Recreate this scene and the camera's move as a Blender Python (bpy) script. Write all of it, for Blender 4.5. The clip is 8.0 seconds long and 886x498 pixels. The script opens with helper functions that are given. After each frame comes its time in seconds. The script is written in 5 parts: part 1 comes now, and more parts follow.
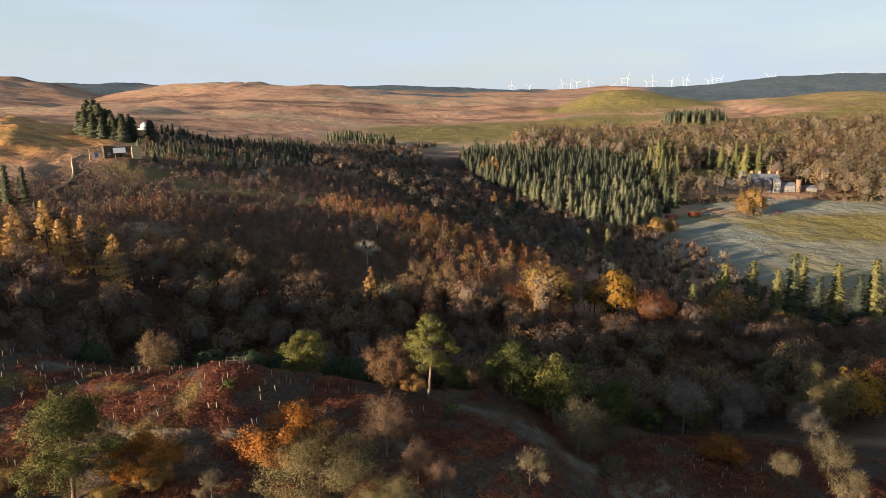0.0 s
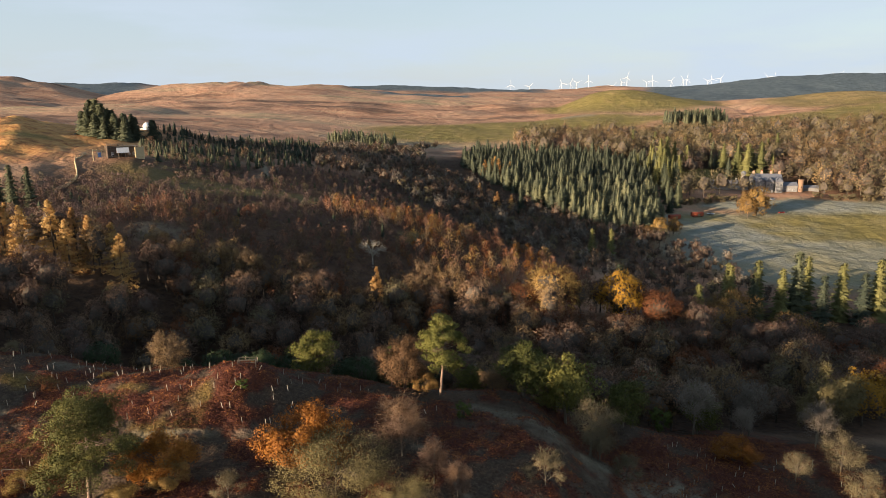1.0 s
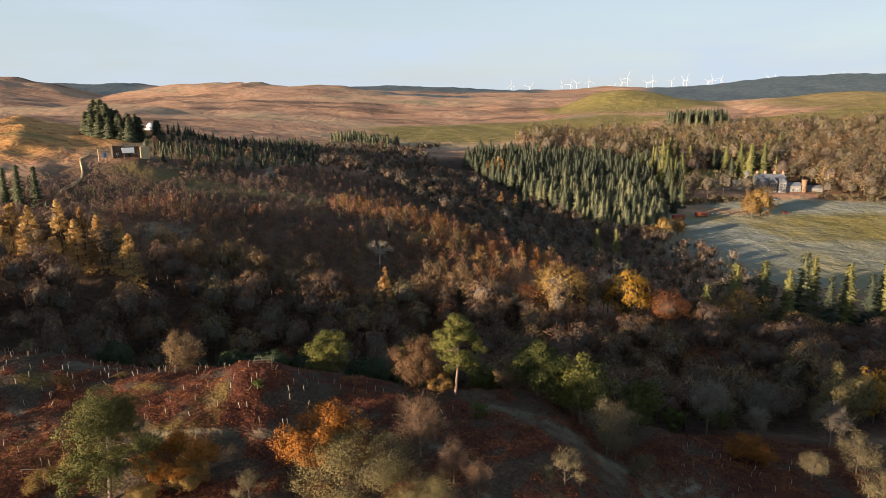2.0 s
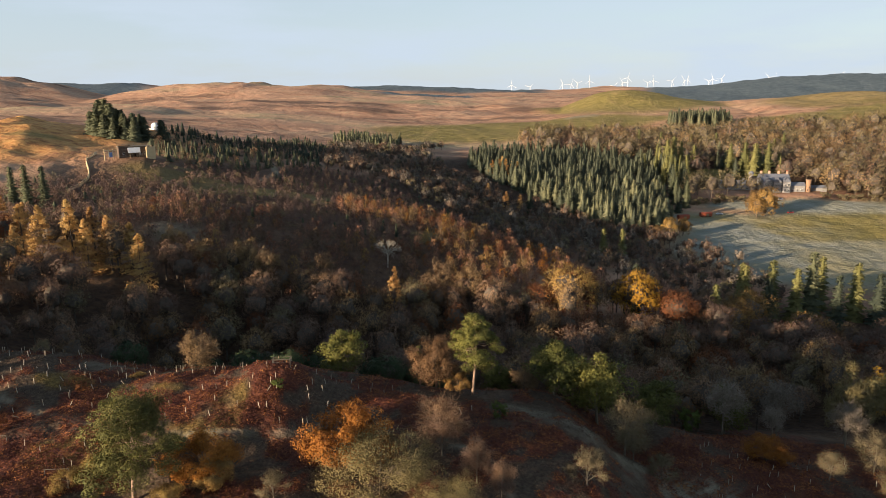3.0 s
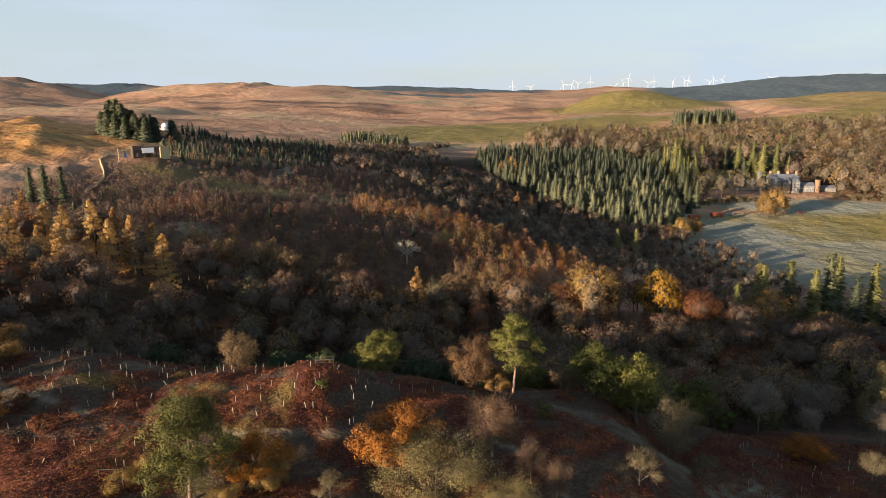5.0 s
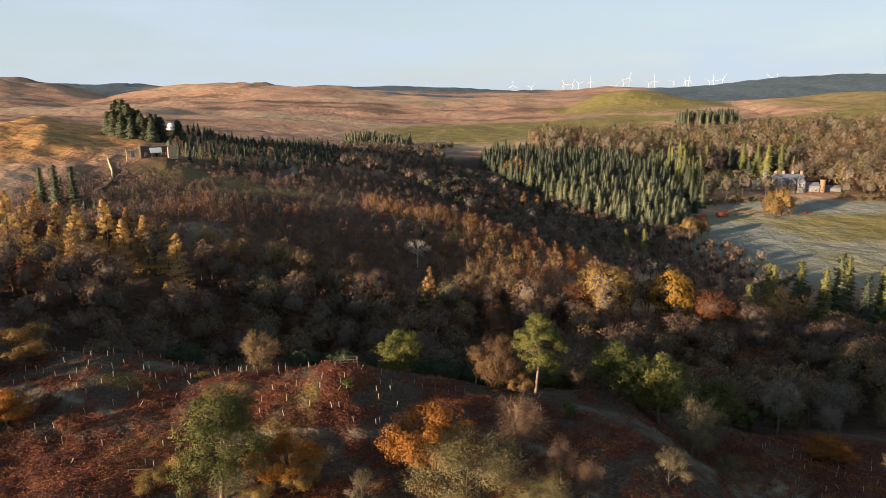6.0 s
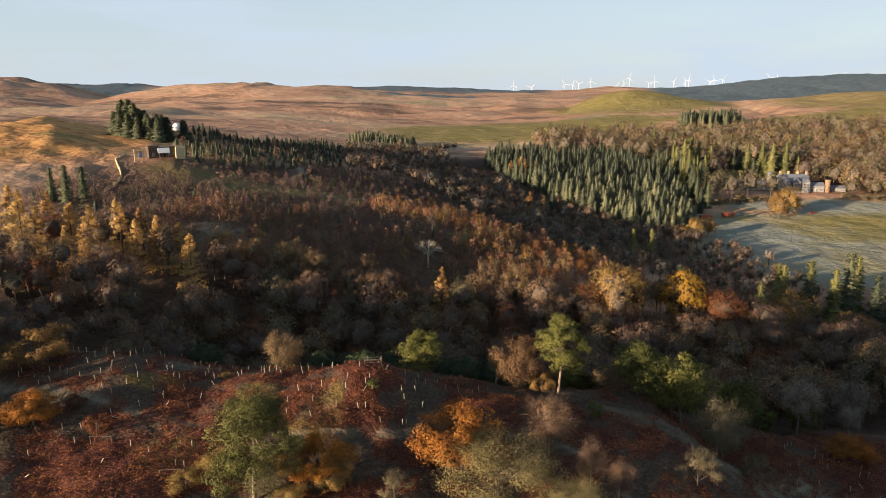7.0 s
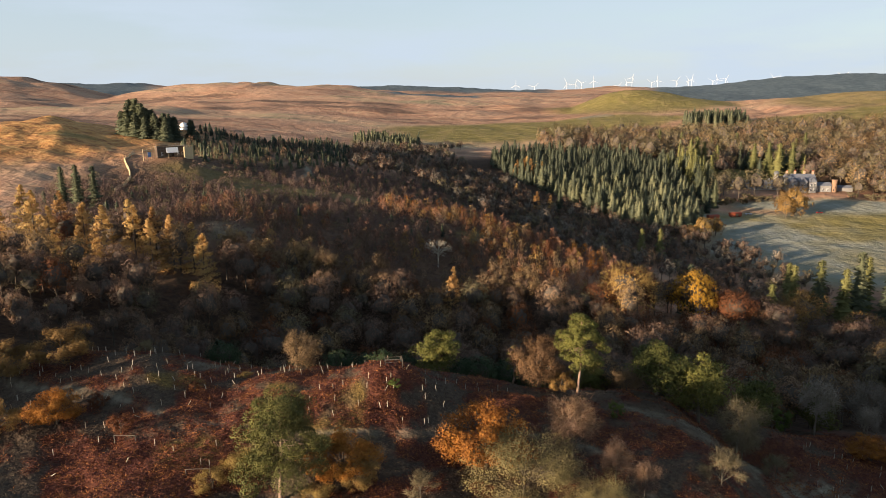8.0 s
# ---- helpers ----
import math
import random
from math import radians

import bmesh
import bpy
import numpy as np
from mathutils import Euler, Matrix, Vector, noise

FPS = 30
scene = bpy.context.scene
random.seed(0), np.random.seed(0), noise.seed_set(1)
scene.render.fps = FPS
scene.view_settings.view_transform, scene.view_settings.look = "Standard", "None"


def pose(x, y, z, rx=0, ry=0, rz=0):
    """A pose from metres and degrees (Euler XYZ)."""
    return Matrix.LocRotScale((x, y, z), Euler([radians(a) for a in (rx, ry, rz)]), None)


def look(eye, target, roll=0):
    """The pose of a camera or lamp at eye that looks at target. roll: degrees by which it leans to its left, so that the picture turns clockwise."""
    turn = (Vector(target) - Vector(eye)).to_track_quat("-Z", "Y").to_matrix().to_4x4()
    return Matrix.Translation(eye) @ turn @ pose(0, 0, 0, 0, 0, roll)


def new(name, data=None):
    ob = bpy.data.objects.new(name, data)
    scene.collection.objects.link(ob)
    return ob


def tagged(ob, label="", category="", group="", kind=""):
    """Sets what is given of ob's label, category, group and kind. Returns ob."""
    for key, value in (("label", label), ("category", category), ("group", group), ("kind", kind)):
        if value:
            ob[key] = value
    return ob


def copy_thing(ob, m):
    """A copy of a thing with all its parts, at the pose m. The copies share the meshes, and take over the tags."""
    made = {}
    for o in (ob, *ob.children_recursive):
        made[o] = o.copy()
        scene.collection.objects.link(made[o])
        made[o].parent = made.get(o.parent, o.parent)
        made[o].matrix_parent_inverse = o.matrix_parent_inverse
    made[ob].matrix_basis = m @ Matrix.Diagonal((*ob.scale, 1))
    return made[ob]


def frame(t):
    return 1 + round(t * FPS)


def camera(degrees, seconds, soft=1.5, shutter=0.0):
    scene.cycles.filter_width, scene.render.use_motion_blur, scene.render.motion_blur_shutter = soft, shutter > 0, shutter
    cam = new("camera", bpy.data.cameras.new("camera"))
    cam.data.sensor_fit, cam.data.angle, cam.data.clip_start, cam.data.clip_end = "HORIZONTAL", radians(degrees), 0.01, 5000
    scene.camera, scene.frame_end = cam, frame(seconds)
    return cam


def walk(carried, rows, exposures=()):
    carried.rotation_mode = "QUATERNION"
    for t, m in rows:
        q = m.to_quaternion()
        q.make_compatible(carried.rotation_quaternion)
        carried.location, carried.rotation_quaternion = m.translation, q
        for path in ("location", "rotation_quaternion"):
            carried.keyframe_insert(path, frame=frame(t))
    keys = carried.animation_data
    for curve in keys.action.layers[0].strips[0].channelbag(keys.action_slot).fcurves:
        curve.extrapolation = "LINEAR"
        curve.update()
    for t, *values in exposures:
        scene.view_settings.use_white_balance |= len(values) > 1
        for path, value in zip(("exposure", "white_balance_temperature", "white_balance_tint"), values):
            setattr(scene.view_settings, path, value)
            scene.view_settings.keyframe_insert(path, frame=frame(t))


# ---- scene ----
cam = camera(66.1, 8.0, soft=0.55)
PATH = [
    (0, (-0.505, -0.225, 100.074), (-0.534, 1.724, 99.627), -0.3),
    (0.5, (-1.518, -0.153, 100.028), (-1.545, 1.796, 99.581), -0.3),
    (1, (-2.629, -0.092, 99.982), (-2.656, 1.857, 99.535), -0.3),
    (1.5, (-3.841, -0.074, 99.917), (-3.868, 1.876, 99.471), -0.3),
    (3, (-8.078, -0.015, 99.823), (-8.105, 1.934, 99.377), -0.3),
    (3.5, (-9.648, 0.02, 99.792), (-9.675, 1.969, 99.346), -0.3),
    (4, (-11.288, 0.013, 99.787), (-11.315, 1.963, 99.342), -0.3),
    (5.5, (-16.824, 0.04, 99.748), (-16.85, 1.989, 99.303), -0.3),
    (6, (-18.741, 0.042, 99.738), (-18.767, 1.991, 99.293), -0.3),
    (6.5, (-20.694, 0.017, 99.753), (-20.72, 1.966, 99.308), -0.3),
    (7, (-22.626, -0.052, 99.797), (-22.651, 1.898, 99.352), -0.3),
    (7.5, (-24.472, -0.125, 99.819), (-24.5, 1.825, 99.373), -0.3),
    (8, (-25.544, -0.153, 99.877), (-25.575, 1.796, 99.431), -0.3),
]
walk(cam, [(t, look(eye, to, roll)) for t, eye, to, roll in PATH])

# ---- light ----
SUN_TRAVEL = Vector((0.83, 0.56, 0.0)).normalized()
SUN_HEIGHT = radians(9.3)
sun = new("sun", bpy.data.lights.new("sun", "SUN"))
sun.data.energy, sun.data.angle, sun.data.color = 5.0, radians(0.6), (1.0, 0.77, 0.545)
sun.matrix_world = look((0, 0, 0), SUN_TRAVEL * math.cos(SUN_HEIGHT) - Vector((0, 0, math.sin(SUN_HEIGHT))))
sun.location = (-300, -200, 300)

world = bpy.data.worlds.new("sky")
scene.world = world
world.use_nodes = True
wn, wl = world.node_tree.nodes, world.node_tree.links
wn.clear()
sky = wn.new("ShaderNodeTexSky")
sky.sky_type, sky.sun_disc = "NISHITA", False
sky.sun_elevation, sky.sun_rotation = SUN_HEIGHT, radians(236)
sky.air_density, sky.dust_density, sky.ozone_density = 1.0, 0.6, 1.5
coord = wn.new("ShaderNodeTexCoord")
stretch = wn.new("ShaderNodeMapping")
stretch.inputs["Scale"].default_value = (2.2, 2.2, 11.0)
stretch.inputs["Rotation"].default_value = (0.0, 0.12, 0.0)
cirrus = wn.new("ShaderNodeTexNoise")
cirrus.inputs["Scale"].default_value, cirrus.inputs["Detail"].default_value = 1.7, 7.0
cirrus.inputs["Roughness"].default_value = 0.55
veil = wn.new("ShaderNodeMapRange")
veil.inputs["From Min"].default_value, veil.inputs["From Max"].default_value = 0.42, 0.64
veil.inputs["To Min"].default_value, veil.inputs["To Max"].default_value = 0.78, 1.0
cloudy = wn.new("ShaderNodeMix")
cloudy.data_type = "RGBA"
cloudy.inputs["B"].default_value = (3.6, 4.2, 4.9, 1)
back = wn.new("ShaderNodeBackground")
back.inputs["Strength"].default_value = 0.066
wout = wn.new("ShaderNodeOutputWorld")
wl.new(coord.outputs["Generated"], stretch.inputs["Vector"])
wl.new(stretch.outputs["Vector"], cirrus.inputs["Vector"])
wl.new(cirrus.outputs["Fac"], veil.inputs["Value"])
updown = wn.new("ShaderNodeSeparateXYZ")
low = wn.new("ShaderNodeMapRange")
low.interpolation_type = "SMOOTHSTEP"
low.inputs["From Min"].default_value, low.inputs["From Max"].default_value = 0.0, 0.55
low.inputs["To Min"].default_value, low.inputs["To Max"].default_value = 1.0, 0.2
thinner = wn.new("ShaderNodeMath")
thinner.operation = "MULTIPLY"
wl.new(coord.outputs["Generated"], updown.inputs["Vector"])
wl.new(updown.outputs["Z"], low.inputs["Value"])
wl.new(low.outputs["Result"], thinner.inputs[0])
wl.new(veil.outputs["Result"], thinner.inputs[1])
wl.new(thinner.outputs["Value"], cloudy.inputs["Factor"])
wl.new(sky.outputs["Color"], cloudy.inputs["A"])
wl.new(cloudy.outputs["Result"], back.inputs["Color"])
wl.new(back.outputs["Background"], wout.inputs["Surface"])
scene.view_settings.exposure = 1.4


# ---- materials ----
def material(name, colours, scale=1.0, fine=8.0, rough=0.85, bump=0.0, metal=0.0, per_object=0.0, spec=0.3, thin=0.0, island=0.0):
    """A surface whose colour wanders between the given colours at two scales (metres), with a little relief."""
    m = bpy.data.materials.new(name)
    m.use_nodes = True
    n, l = m.node_tree.nodes, m.node_tree.links
    b = n["Principled BSDF"]
    b.inputs["Roughness"].default_value, b.inputs["Metallic"].default_value = rough, metal
    b.inputs["Specular IOR Level"].default_value = spec
    geo = n.new("ShaderNodeNewGeometry")
    big, small = n.new("ShaderNodeTexNoise"), n.new("ShaderNodeTexNoise")
    big.inputs["Scale"].default_value, small.inputs["Scale"].default_value = 1 / scale, fine / scale
    big.inputs["Detail"].default_value, small.inputs["Detail"].default_value = 3, 5
    l.new(geo.outputs["Position"], big.inputs["Vector"])
    l.new(geo.outputs["Position"], small.inputs["Vector"])
    mix = n.new("ShaderNodeMath")
    mix.operation = "MULTIPLY_ADD"
    mix.inputs[1].default_value = 0.5
    l.new(small.outputs["Fac"], mix.inputs[0])
    half = n.new("ShaderNodeMath")
    half.operation = "MULTIPLY"
    half.inputs[1].default_value = 0.5
    l.new(big.outputs["Fac"], half.inputs[0])
    l.new(half.outputs["Value"], mix.inputs[2])
    fac = mix.outputs["Value"]
    if per_object:
        info = n.new("ShaderNodeObjectInfo")
        add = n.new("ShaderNodeMath")
        add.operation = "MULTIPLY_ADD"
        add.inputs[1].default_value = per_object
        l.new(info.outputs["Random"], add.inputs[0])
        sub = n.new("ShaderNodeMath")
        sub.operation = "SUBTRACT"
        sub.inputs[1].default_value = per_object / 2
        l.new(fac, sub.inputs[0])
        l.new(sub.outputs["Value"], add.inputs[2])
        fac = add.outputs["Value"]
    if island:
        each = n.new("ShaderNodeMath")
        each.operation = "MULTIPLY_ADD"
        each.inputs[1].default_value = island
        l.new(geo.outputs["Random Per Island"], each.inputs[0])
        even = n.new("ShaderNodeMath")
        even.operation = "SUBTRACT"
        even.inputs[1].default_value = island / 2
        l.new(fac, even.inputs[0])
        l.new(even.outputs["Value"], each.inputs[2])
        fac = each.outputs["Value"]
    ramp = n.new("ShaderNodeValToRGB")
    e = ramp.color_ramp.elements
    for i, c in enumerate(colours):
        at = 0.3 + 0.4 * i / max(1, len(colours) - 1)
        el = e[i] if i < 2 else e.new(at)
        el.position, el.color = at, (*c, 1)
    l.new(fac, ramp.inputs["Fac"])
    l.new(ramp.outputs["Color"], b.inputs["Base Color"])
    if bump:
        bp = n.new("ShaderNodeBump")
        bp.inputs["Strength"].default_value, bp.inputs["Distance"].default_value = bump, 0.05 * scale
        l.new(small.outputs["Fac"], bp.inputs["Height"])
        l.new(bp.outputs["Normal"], b.inputs["Normal"])
    if thin:
        tr = n.new("ShaderNodeBsdfTranslucent")
        l.new(ramp.outputs["Color"], tr.inputs["Color"])
        ms = n.new("ShaderNodeMixShader")
        ms.inputs["Fac"].default_value = thin
        l.new(b.outputs["BSDF"], ms.inputs[1])
        l.new(tr.outputs["BSDF"], ms.inputs[2])
        l.new(ms.outputs["Shader"], n["Material Output"].inputs["Surface"])
    return m


BARK = material("bark", [(0.06, 0.048, 0.038), (0.13, 0.105, 0.08)], 0.6, rough=0.95, bump=0.5)
PINE_BARK = material("pine_bark", [(0.14, 0.095, 0.07), (0.24, 0.16, 0.115), (0.21, 0.175, 0.145)], 1.2, rough=0.9, bump=0.6)
PALE_BARK = material("pale_bark", [(0.115, 0.092, 0.066), (0.21, 0.175, 0.125)], 0.8, rough=0.9, bump=0.3)
BLEACHED = material("bleached_wood", [(0.30, 0.26, 0.20), (0.44, 0.39, 0.31)], 0.8, 6, rough=0.9)
TWIG_BROWN = material("twig_brown", [(0.108, 0.07, 0.055), (0.178, 0.112, 0.076), (0.265, 0.165, 0.092)], 9, 4, per_object=0.3, thin=0.25, island=0.12)
TWIG_MAUVE = material("twig_mauve", [(0.075, 0.05, 0.046), (0.125, 0.08, 0.07), (0.185, 0.12, 0.092)], 12, 4, per_object=0.3, thin=0.2, island=0.12)
TWIG_RED = material("twig_red", [(0.16, 0.08, 0.058), (0.26, 0.13, 0.078), (0.36, 0.19, 0.095)], 9, 4, per_object=0.25, thin=0.2, island=0.12)
TWIG_GREY = material("twig_grey", [(0.15, 0.125, 0.10), (0.25, 0.21, 0.165)], 7, 4, per_object=0.25, thin=0.25, island=0.12)
TWIG_OLIVE = material("twig_olive", [(0.115, 0.094, 0.055), (0.215, 0.172, 0.09)], 7, 4, per_object=0.25, thin=0.25, island=0.12)
TWIG_SALLOW = material("twig_sallow", [(0.12, 0.098, 0.042), (0.22, 0.178, 0.075)], 5, 4, per_object=0.2, thin=0.15, island=0.15)
TWIG_PALE = material("twig_pale", [(0.12, 0.096, 0.056), (0.205, 0.164, 0.092)], 5, 4, per_object=0.2, thin=0.15, island=0.12)
LEAF_ORANGE = material("leaf_orange", [(0.19, 0.072, 0.015), (0.32, 0.13, 0.022), (0.40, 0.19, 0.034)], 4, 6, thin=0.3, per_object=0.3, island=0.2)
LEAF_RUST = material("leaf_rust", [(0.11, 0.04, 0.018), (0.19, 0.075, 0.028)], 5, 6, thin=0.2, per_object=0.3, island=0.15)
LEAF_GOLD = material("leaf_gold", [(0.27, 0.14, 0.018), (0.42, 0.24, 0.03)], 4, 6, thin=0.25, per_object=0.2, island=0.15)
LEAF_TAN = material("leaf_tan", [(0.17, 0.10, 0.035), (0.26, 0.155, 0.05), (0.31, 0.20, 0.06)], 4, 6, thin=0.2, per_object=0.3, island=0.15)
LEAF_LARCH = material("leaf_larch", [(0.34, 0.19, 0.075), (0.46, 0.285, 0.11), (0.52, 0.36, 0.14)], 8, 5, thin=0.4, per_object=0.35, island=0.15)
NEEDLE_PINE = material("needle_pine", [(0.06, 0.07, 0.02), (0.118, 0.122, 0.032), (0.195, 0.182, 0.046)], 3, 5, per_object=0.2, thin=0.2, island=0.2)
NEEDLE_SPRUCE = material("needle_spruce", [(0.048, 0.058, 0.039), (0.1, 0.109, 0.064), (0.148, 0.15, 0.082)], 7, 5, per_object=0.4, thin=0.1, island=0.12)
NEEDLE_DEEP = material("needle_deep", [(0.045, 0.052, 0.016), (0.09, 0.09, 0.024), (0.155, 0.142, 0.036)], 3, 5, thin=0.06, island=0.2)
NEEDLE_DARK = material("needle_dark", [(0.03, 0.04, 0.028), (0.062, 0.072, 0.042), (0.10, 0.108, 0.058)], 5, 5, per_object=0.3, thin=0.1, island=0.12)
NEEDLE_LIME = material("needle_lime", [(0.07, 0.075, 0.026), (0.145, 0.138, 0.046)], 5, 5, per_object=0.3)
BRACKEN = material("bracken", [(0.062, 0.022, 0.02), (0.118, 0.035, 0.023), (0.195, 0.066, 0.025), (0.36, 0.15, 0.038)], 3.5, 5, thin=0.15, island=0.3)
GOLD_GRASS = material("gold_grass", [(0.11, 0.068, 0.022), (0.21, 0.14, 0.04), (0.32, 0.22, 0.065)], 2, 5, thin=0.15, island=0.25)
LEAF_BROWN = material("leaf_brown", [(0.07, 0.042, 0.025), (0.12, 0.068, 0.034), (0.18, 0.10, 0.042)], 3, 6, thin=0.15, per_object=0.2, island=0.15)
# pine green darkened to stand in for the shade behind the knoll
NEEDLE_SHADED = material("needle_shaded", [(0.03, 0.045, 0.022), (0.065, 0.09, 0.04)], 3, 5, rough=0.85, per_object=0.2, spec=0.15)
TWIG_TAN = material("twig_tan", [(0.125, 0.082, 0.048), (0.21, 0.14, 0.072), (0.29, 0.19, 0.085)], 5, 4, per_object=0.25, thin=0.2, island=0.12)
OLD_WOOD = material("old_wood", [(0.08, 0.068, 0.055), (0.15, 0.13, 0.105)], 0.5, 6, rough=0.95, bump=0.4)
STRAW = material("straw_grass", [(0.058, 0.041, 0.027), (0.105, 0.076, 0.048), (0.18, 0.135, 0.082)], 4, 7, island=0.3)
LEAF_GREEN = material("leaf_green", [(0.05, 0.075, 0.014), (0.11, 0.135, 0.028)], 4, 5, thin=0.2, per_object=0.2)


# ---- land ----
KNOLL_LAND = [
    (-13, 0, 21, -1.8), (-13, 40, 38, -3.5), (60, 40, 33, -2.5),
    (10, 80, 18, -0.6), (-21, 78, 62, 9.9), (-21, 78, 17, -2.7),
    (-46, 72, 17, -2.4), (30, 90, 21, -4.0), (-90, 40, 34, -2.0),
    (-70, 84, 21, -3.0), (10, 111, 23, 5.1), (-52, 110, 24, 4.2),
    (-29, 122, 25, 6.2), (-79, 109, 26, 3.7), (-20, 145, 29, -10.7),
    (20, 145, 29, -7.9), (-60, 140, 29, -10.0), (60, 160, 34, -9.2),
    (-100, 150, 34, -4.2), (-48, 190, 68, -14.3), (200, 0, 148, -7.8),
    (-13, -200, 140, -4.3), (-200, 100, 74, 3.9), (130, 190, 45, -7.6),
]
VALLEY_LAND = [
    (-100, 222, 45, 8.1), (94, 228, 48, -6.4), (-19, 270, 51, 5.7),
    (138, 250, 55, -3.7), (-75, 281, 98, 2.6), (-300, -100, 103, 4.2),
    (64, 318, 61, -5.7), (250, 250, 427, -48.1), (250, 250, 122, -5.5),
    (300, -200, 125, -11.2), (100, 400, 139, -10.6), (-250, 380, 149, 15.0),
    (330, 600, 227, -5.3), (-30, 700, 127, -7.7), (500, 500, 235, -7.9),
    (-30, 780, 256, -8.6), (270, 850, 293, -4.1), (-700, -600, 164, 4.5),
    (-700, -600, 298, 4.6), (900, -300, 627, -12.1), (900, -300, 314, -1.0),
    (-900, 400, 317, 5.8),
]
MOOR_LAND = [
    (40, 1000, 326, -6.3), (690, 1100, 424, 5.8), (690, 1100, 233, 6.1),
    (0, 1300, 232, -3.7), (0, 1300, 422, -5.1), (900, 1000, 439, 4.0),
    (-200, 1600, 287, -3.2), (-1300, 1000, 528, 3.2), (-1065, 1600, 619, 4.7),
    (-500, 2000, 366, 6.0), (-500, 2000, 665, 6.0), (-649, 2000, 678, 6.8),
    (-747, 2000, 688, 7.3), (-950, 2000, 713, 8.1), (-1267, 2000, 419, 6.3),
    (-1267, 2000, 761, 8.5), (-2500, 0, 441, 6.8), (2500, 0, 810, 2.6),
    (0, -2500, 806, 2.6), (-2500, 0, 802, 7.0), (-700, 3000, 991, 4.0),
    (-1500, 3000, 1077, 8.0), (-2500, 2500, 624, 6.0), (-2500, 2500, 1134, 9.2),
]
FAR_LAND = [
    (1675, 3500, 1249, 7.3), (1675, 3500, 687, 5.3), (3000, 2500, 692, 4.5),
    (3000, 2500, 1259, 7.1), (-68, 4000, 1286, 4.5), (-68, 4000, 707, 3.8),
    (1952, 3500, 1290, 9.4), (1952, 3500, 710, 7.8), (512, 4000, 1297, 3.7),
    (-520, 4000, 1296, 5.6), (-520, 4000, 713, 3.7), (2140, 3500, 1321, 10.3),
    (2140, 3500, 727, 8.5), (1000, 4000, 1326, 4.8), (-1400, 4000, 1361, 8.5),
    (-1722, 4000, 769, 4.3), (-1722, 4000, 1398, 9.5), (2600, 3500, 1404, 11.0),
    (2600, 3500, 772, 7.6), (-1983, 4000, 1433, 9.9), (-1983, 4000, 788, 5.8),
    (-2211, 4000, 1467, 10.0), (-2211, 4000, 807, 6.2), (0, 4800, 1542, 5.1),
    (-2000, 4800, 1668, 7.8), (-2000, 4800, 918, 3.5), (2000, 4800, 919, 4.0),
    (2000, 4800, 1672, 8.3),
]
LAND = np.array(KNOLL_LAND + VALLEY_LAND + MOOR_LAND + FAR_LAND, float)


# mounds and hollows of knoll and hills, fitted to the camera's view; the first two sink the glen into shade
HUMMOCKS = [(-30, 500, 55, -7), (28, 400, 40, -5), (-80, 113, 17, 3.9), (-97, 112, 14, 2.0), (20, 106, 7, -3.5), (-36, 101, 6, 2.6), (-52, 98, 7, 0.8), (-46, 104, 5, -1.0), (-60, 108, 7, -0.5), (-27, 92, 7, -0.9), (-22, 103, 7, -0.8), (11, 93, 6, 1.2), (10, 84, 6, 1.0), (25, 90, 9, -2.2), (27, 102, 8, -1.6), (-60, 90, 6, -0.7), (-100, 221, 9, 1.5), (-157, 329, 20, 4.5), (-1280, 2650, 400, -30), (-800, 1600, 230, -34), (-620, 1250, 170, -10), (-1110, 2260, 230, -58), (-1000, 1750, 170, -16), (1250, 2250, 650, -32), (-268, 398, 24, 4.5), (-300, 445, 40, 5), (-238, 362, 14, 2.5), (-330, 520, 45, 6), (-196, 450, 26, 6.5), (-300, 470, 13, 4), (-284, 436, 9, 3), (-252, 396, 8, 2.6), (-322, 404, 13, 4), (-226, 346, 8, 1.8), (-276, 362, 11, 2.6), (-246, 352, 6, -1.5), (-264, 418, 7, -2), (-212, 330, 9, -1.2)]
# long hills: the y at which the crest runs, how deep it is, and the crest's x, z
RIDGES = [
    (1300, 170, [(120, 40), (164, 56), (206, 71), (259, 95), (296, 105), (323, 104), (365, 98), (418, 88), (461, 76), (520, 60)]),
    (1100, 190, [(400, 60), (446, 77), (492, 84), (547, 88), (593, 95), (639, 99), (701, 96), (800, 96), (950, 80)]),
    (2000, 260, [(-1700, 150), (-1300, 153), (-1218, 142), (-1153, 127), (-1088, 113), (-1022, 97), (-948, 84), (-907, 100), (-875, 109), (-808, 121), (-747, 130), (-649, 132), (-584, 127), (-560, 131), (-519, 122), (-454, 117), (-389, 124), (-324, 120), (-259, 112), (-160, 100), (0, 92), (300, 86)]),
    (4000, 380, [(-2500, 150), (-2309, 153), (-2211, 165), (-2000, 159), (-1853, 165), (-1707, 149), (-1500, 120), (-900, 125), (-520, 138), (-391, 141), (-196, 138), (0, 131), (192, 118), (420, 103), (647, 112), (890, 135), (1070, 125), (1233, 105)]),
    (3500, 420, [(1000, 95), (1150, 108), (1289, 128), (1454, 152), (1676, 172), (1952, 184), (2140, 182), (2500, 170), (2900, 140)]),
]


def lattice(ix, iy):
    v = np.sin(ix * 127.1 + iy * 311.7) * 43758.5453
    return v - np.floor(v)


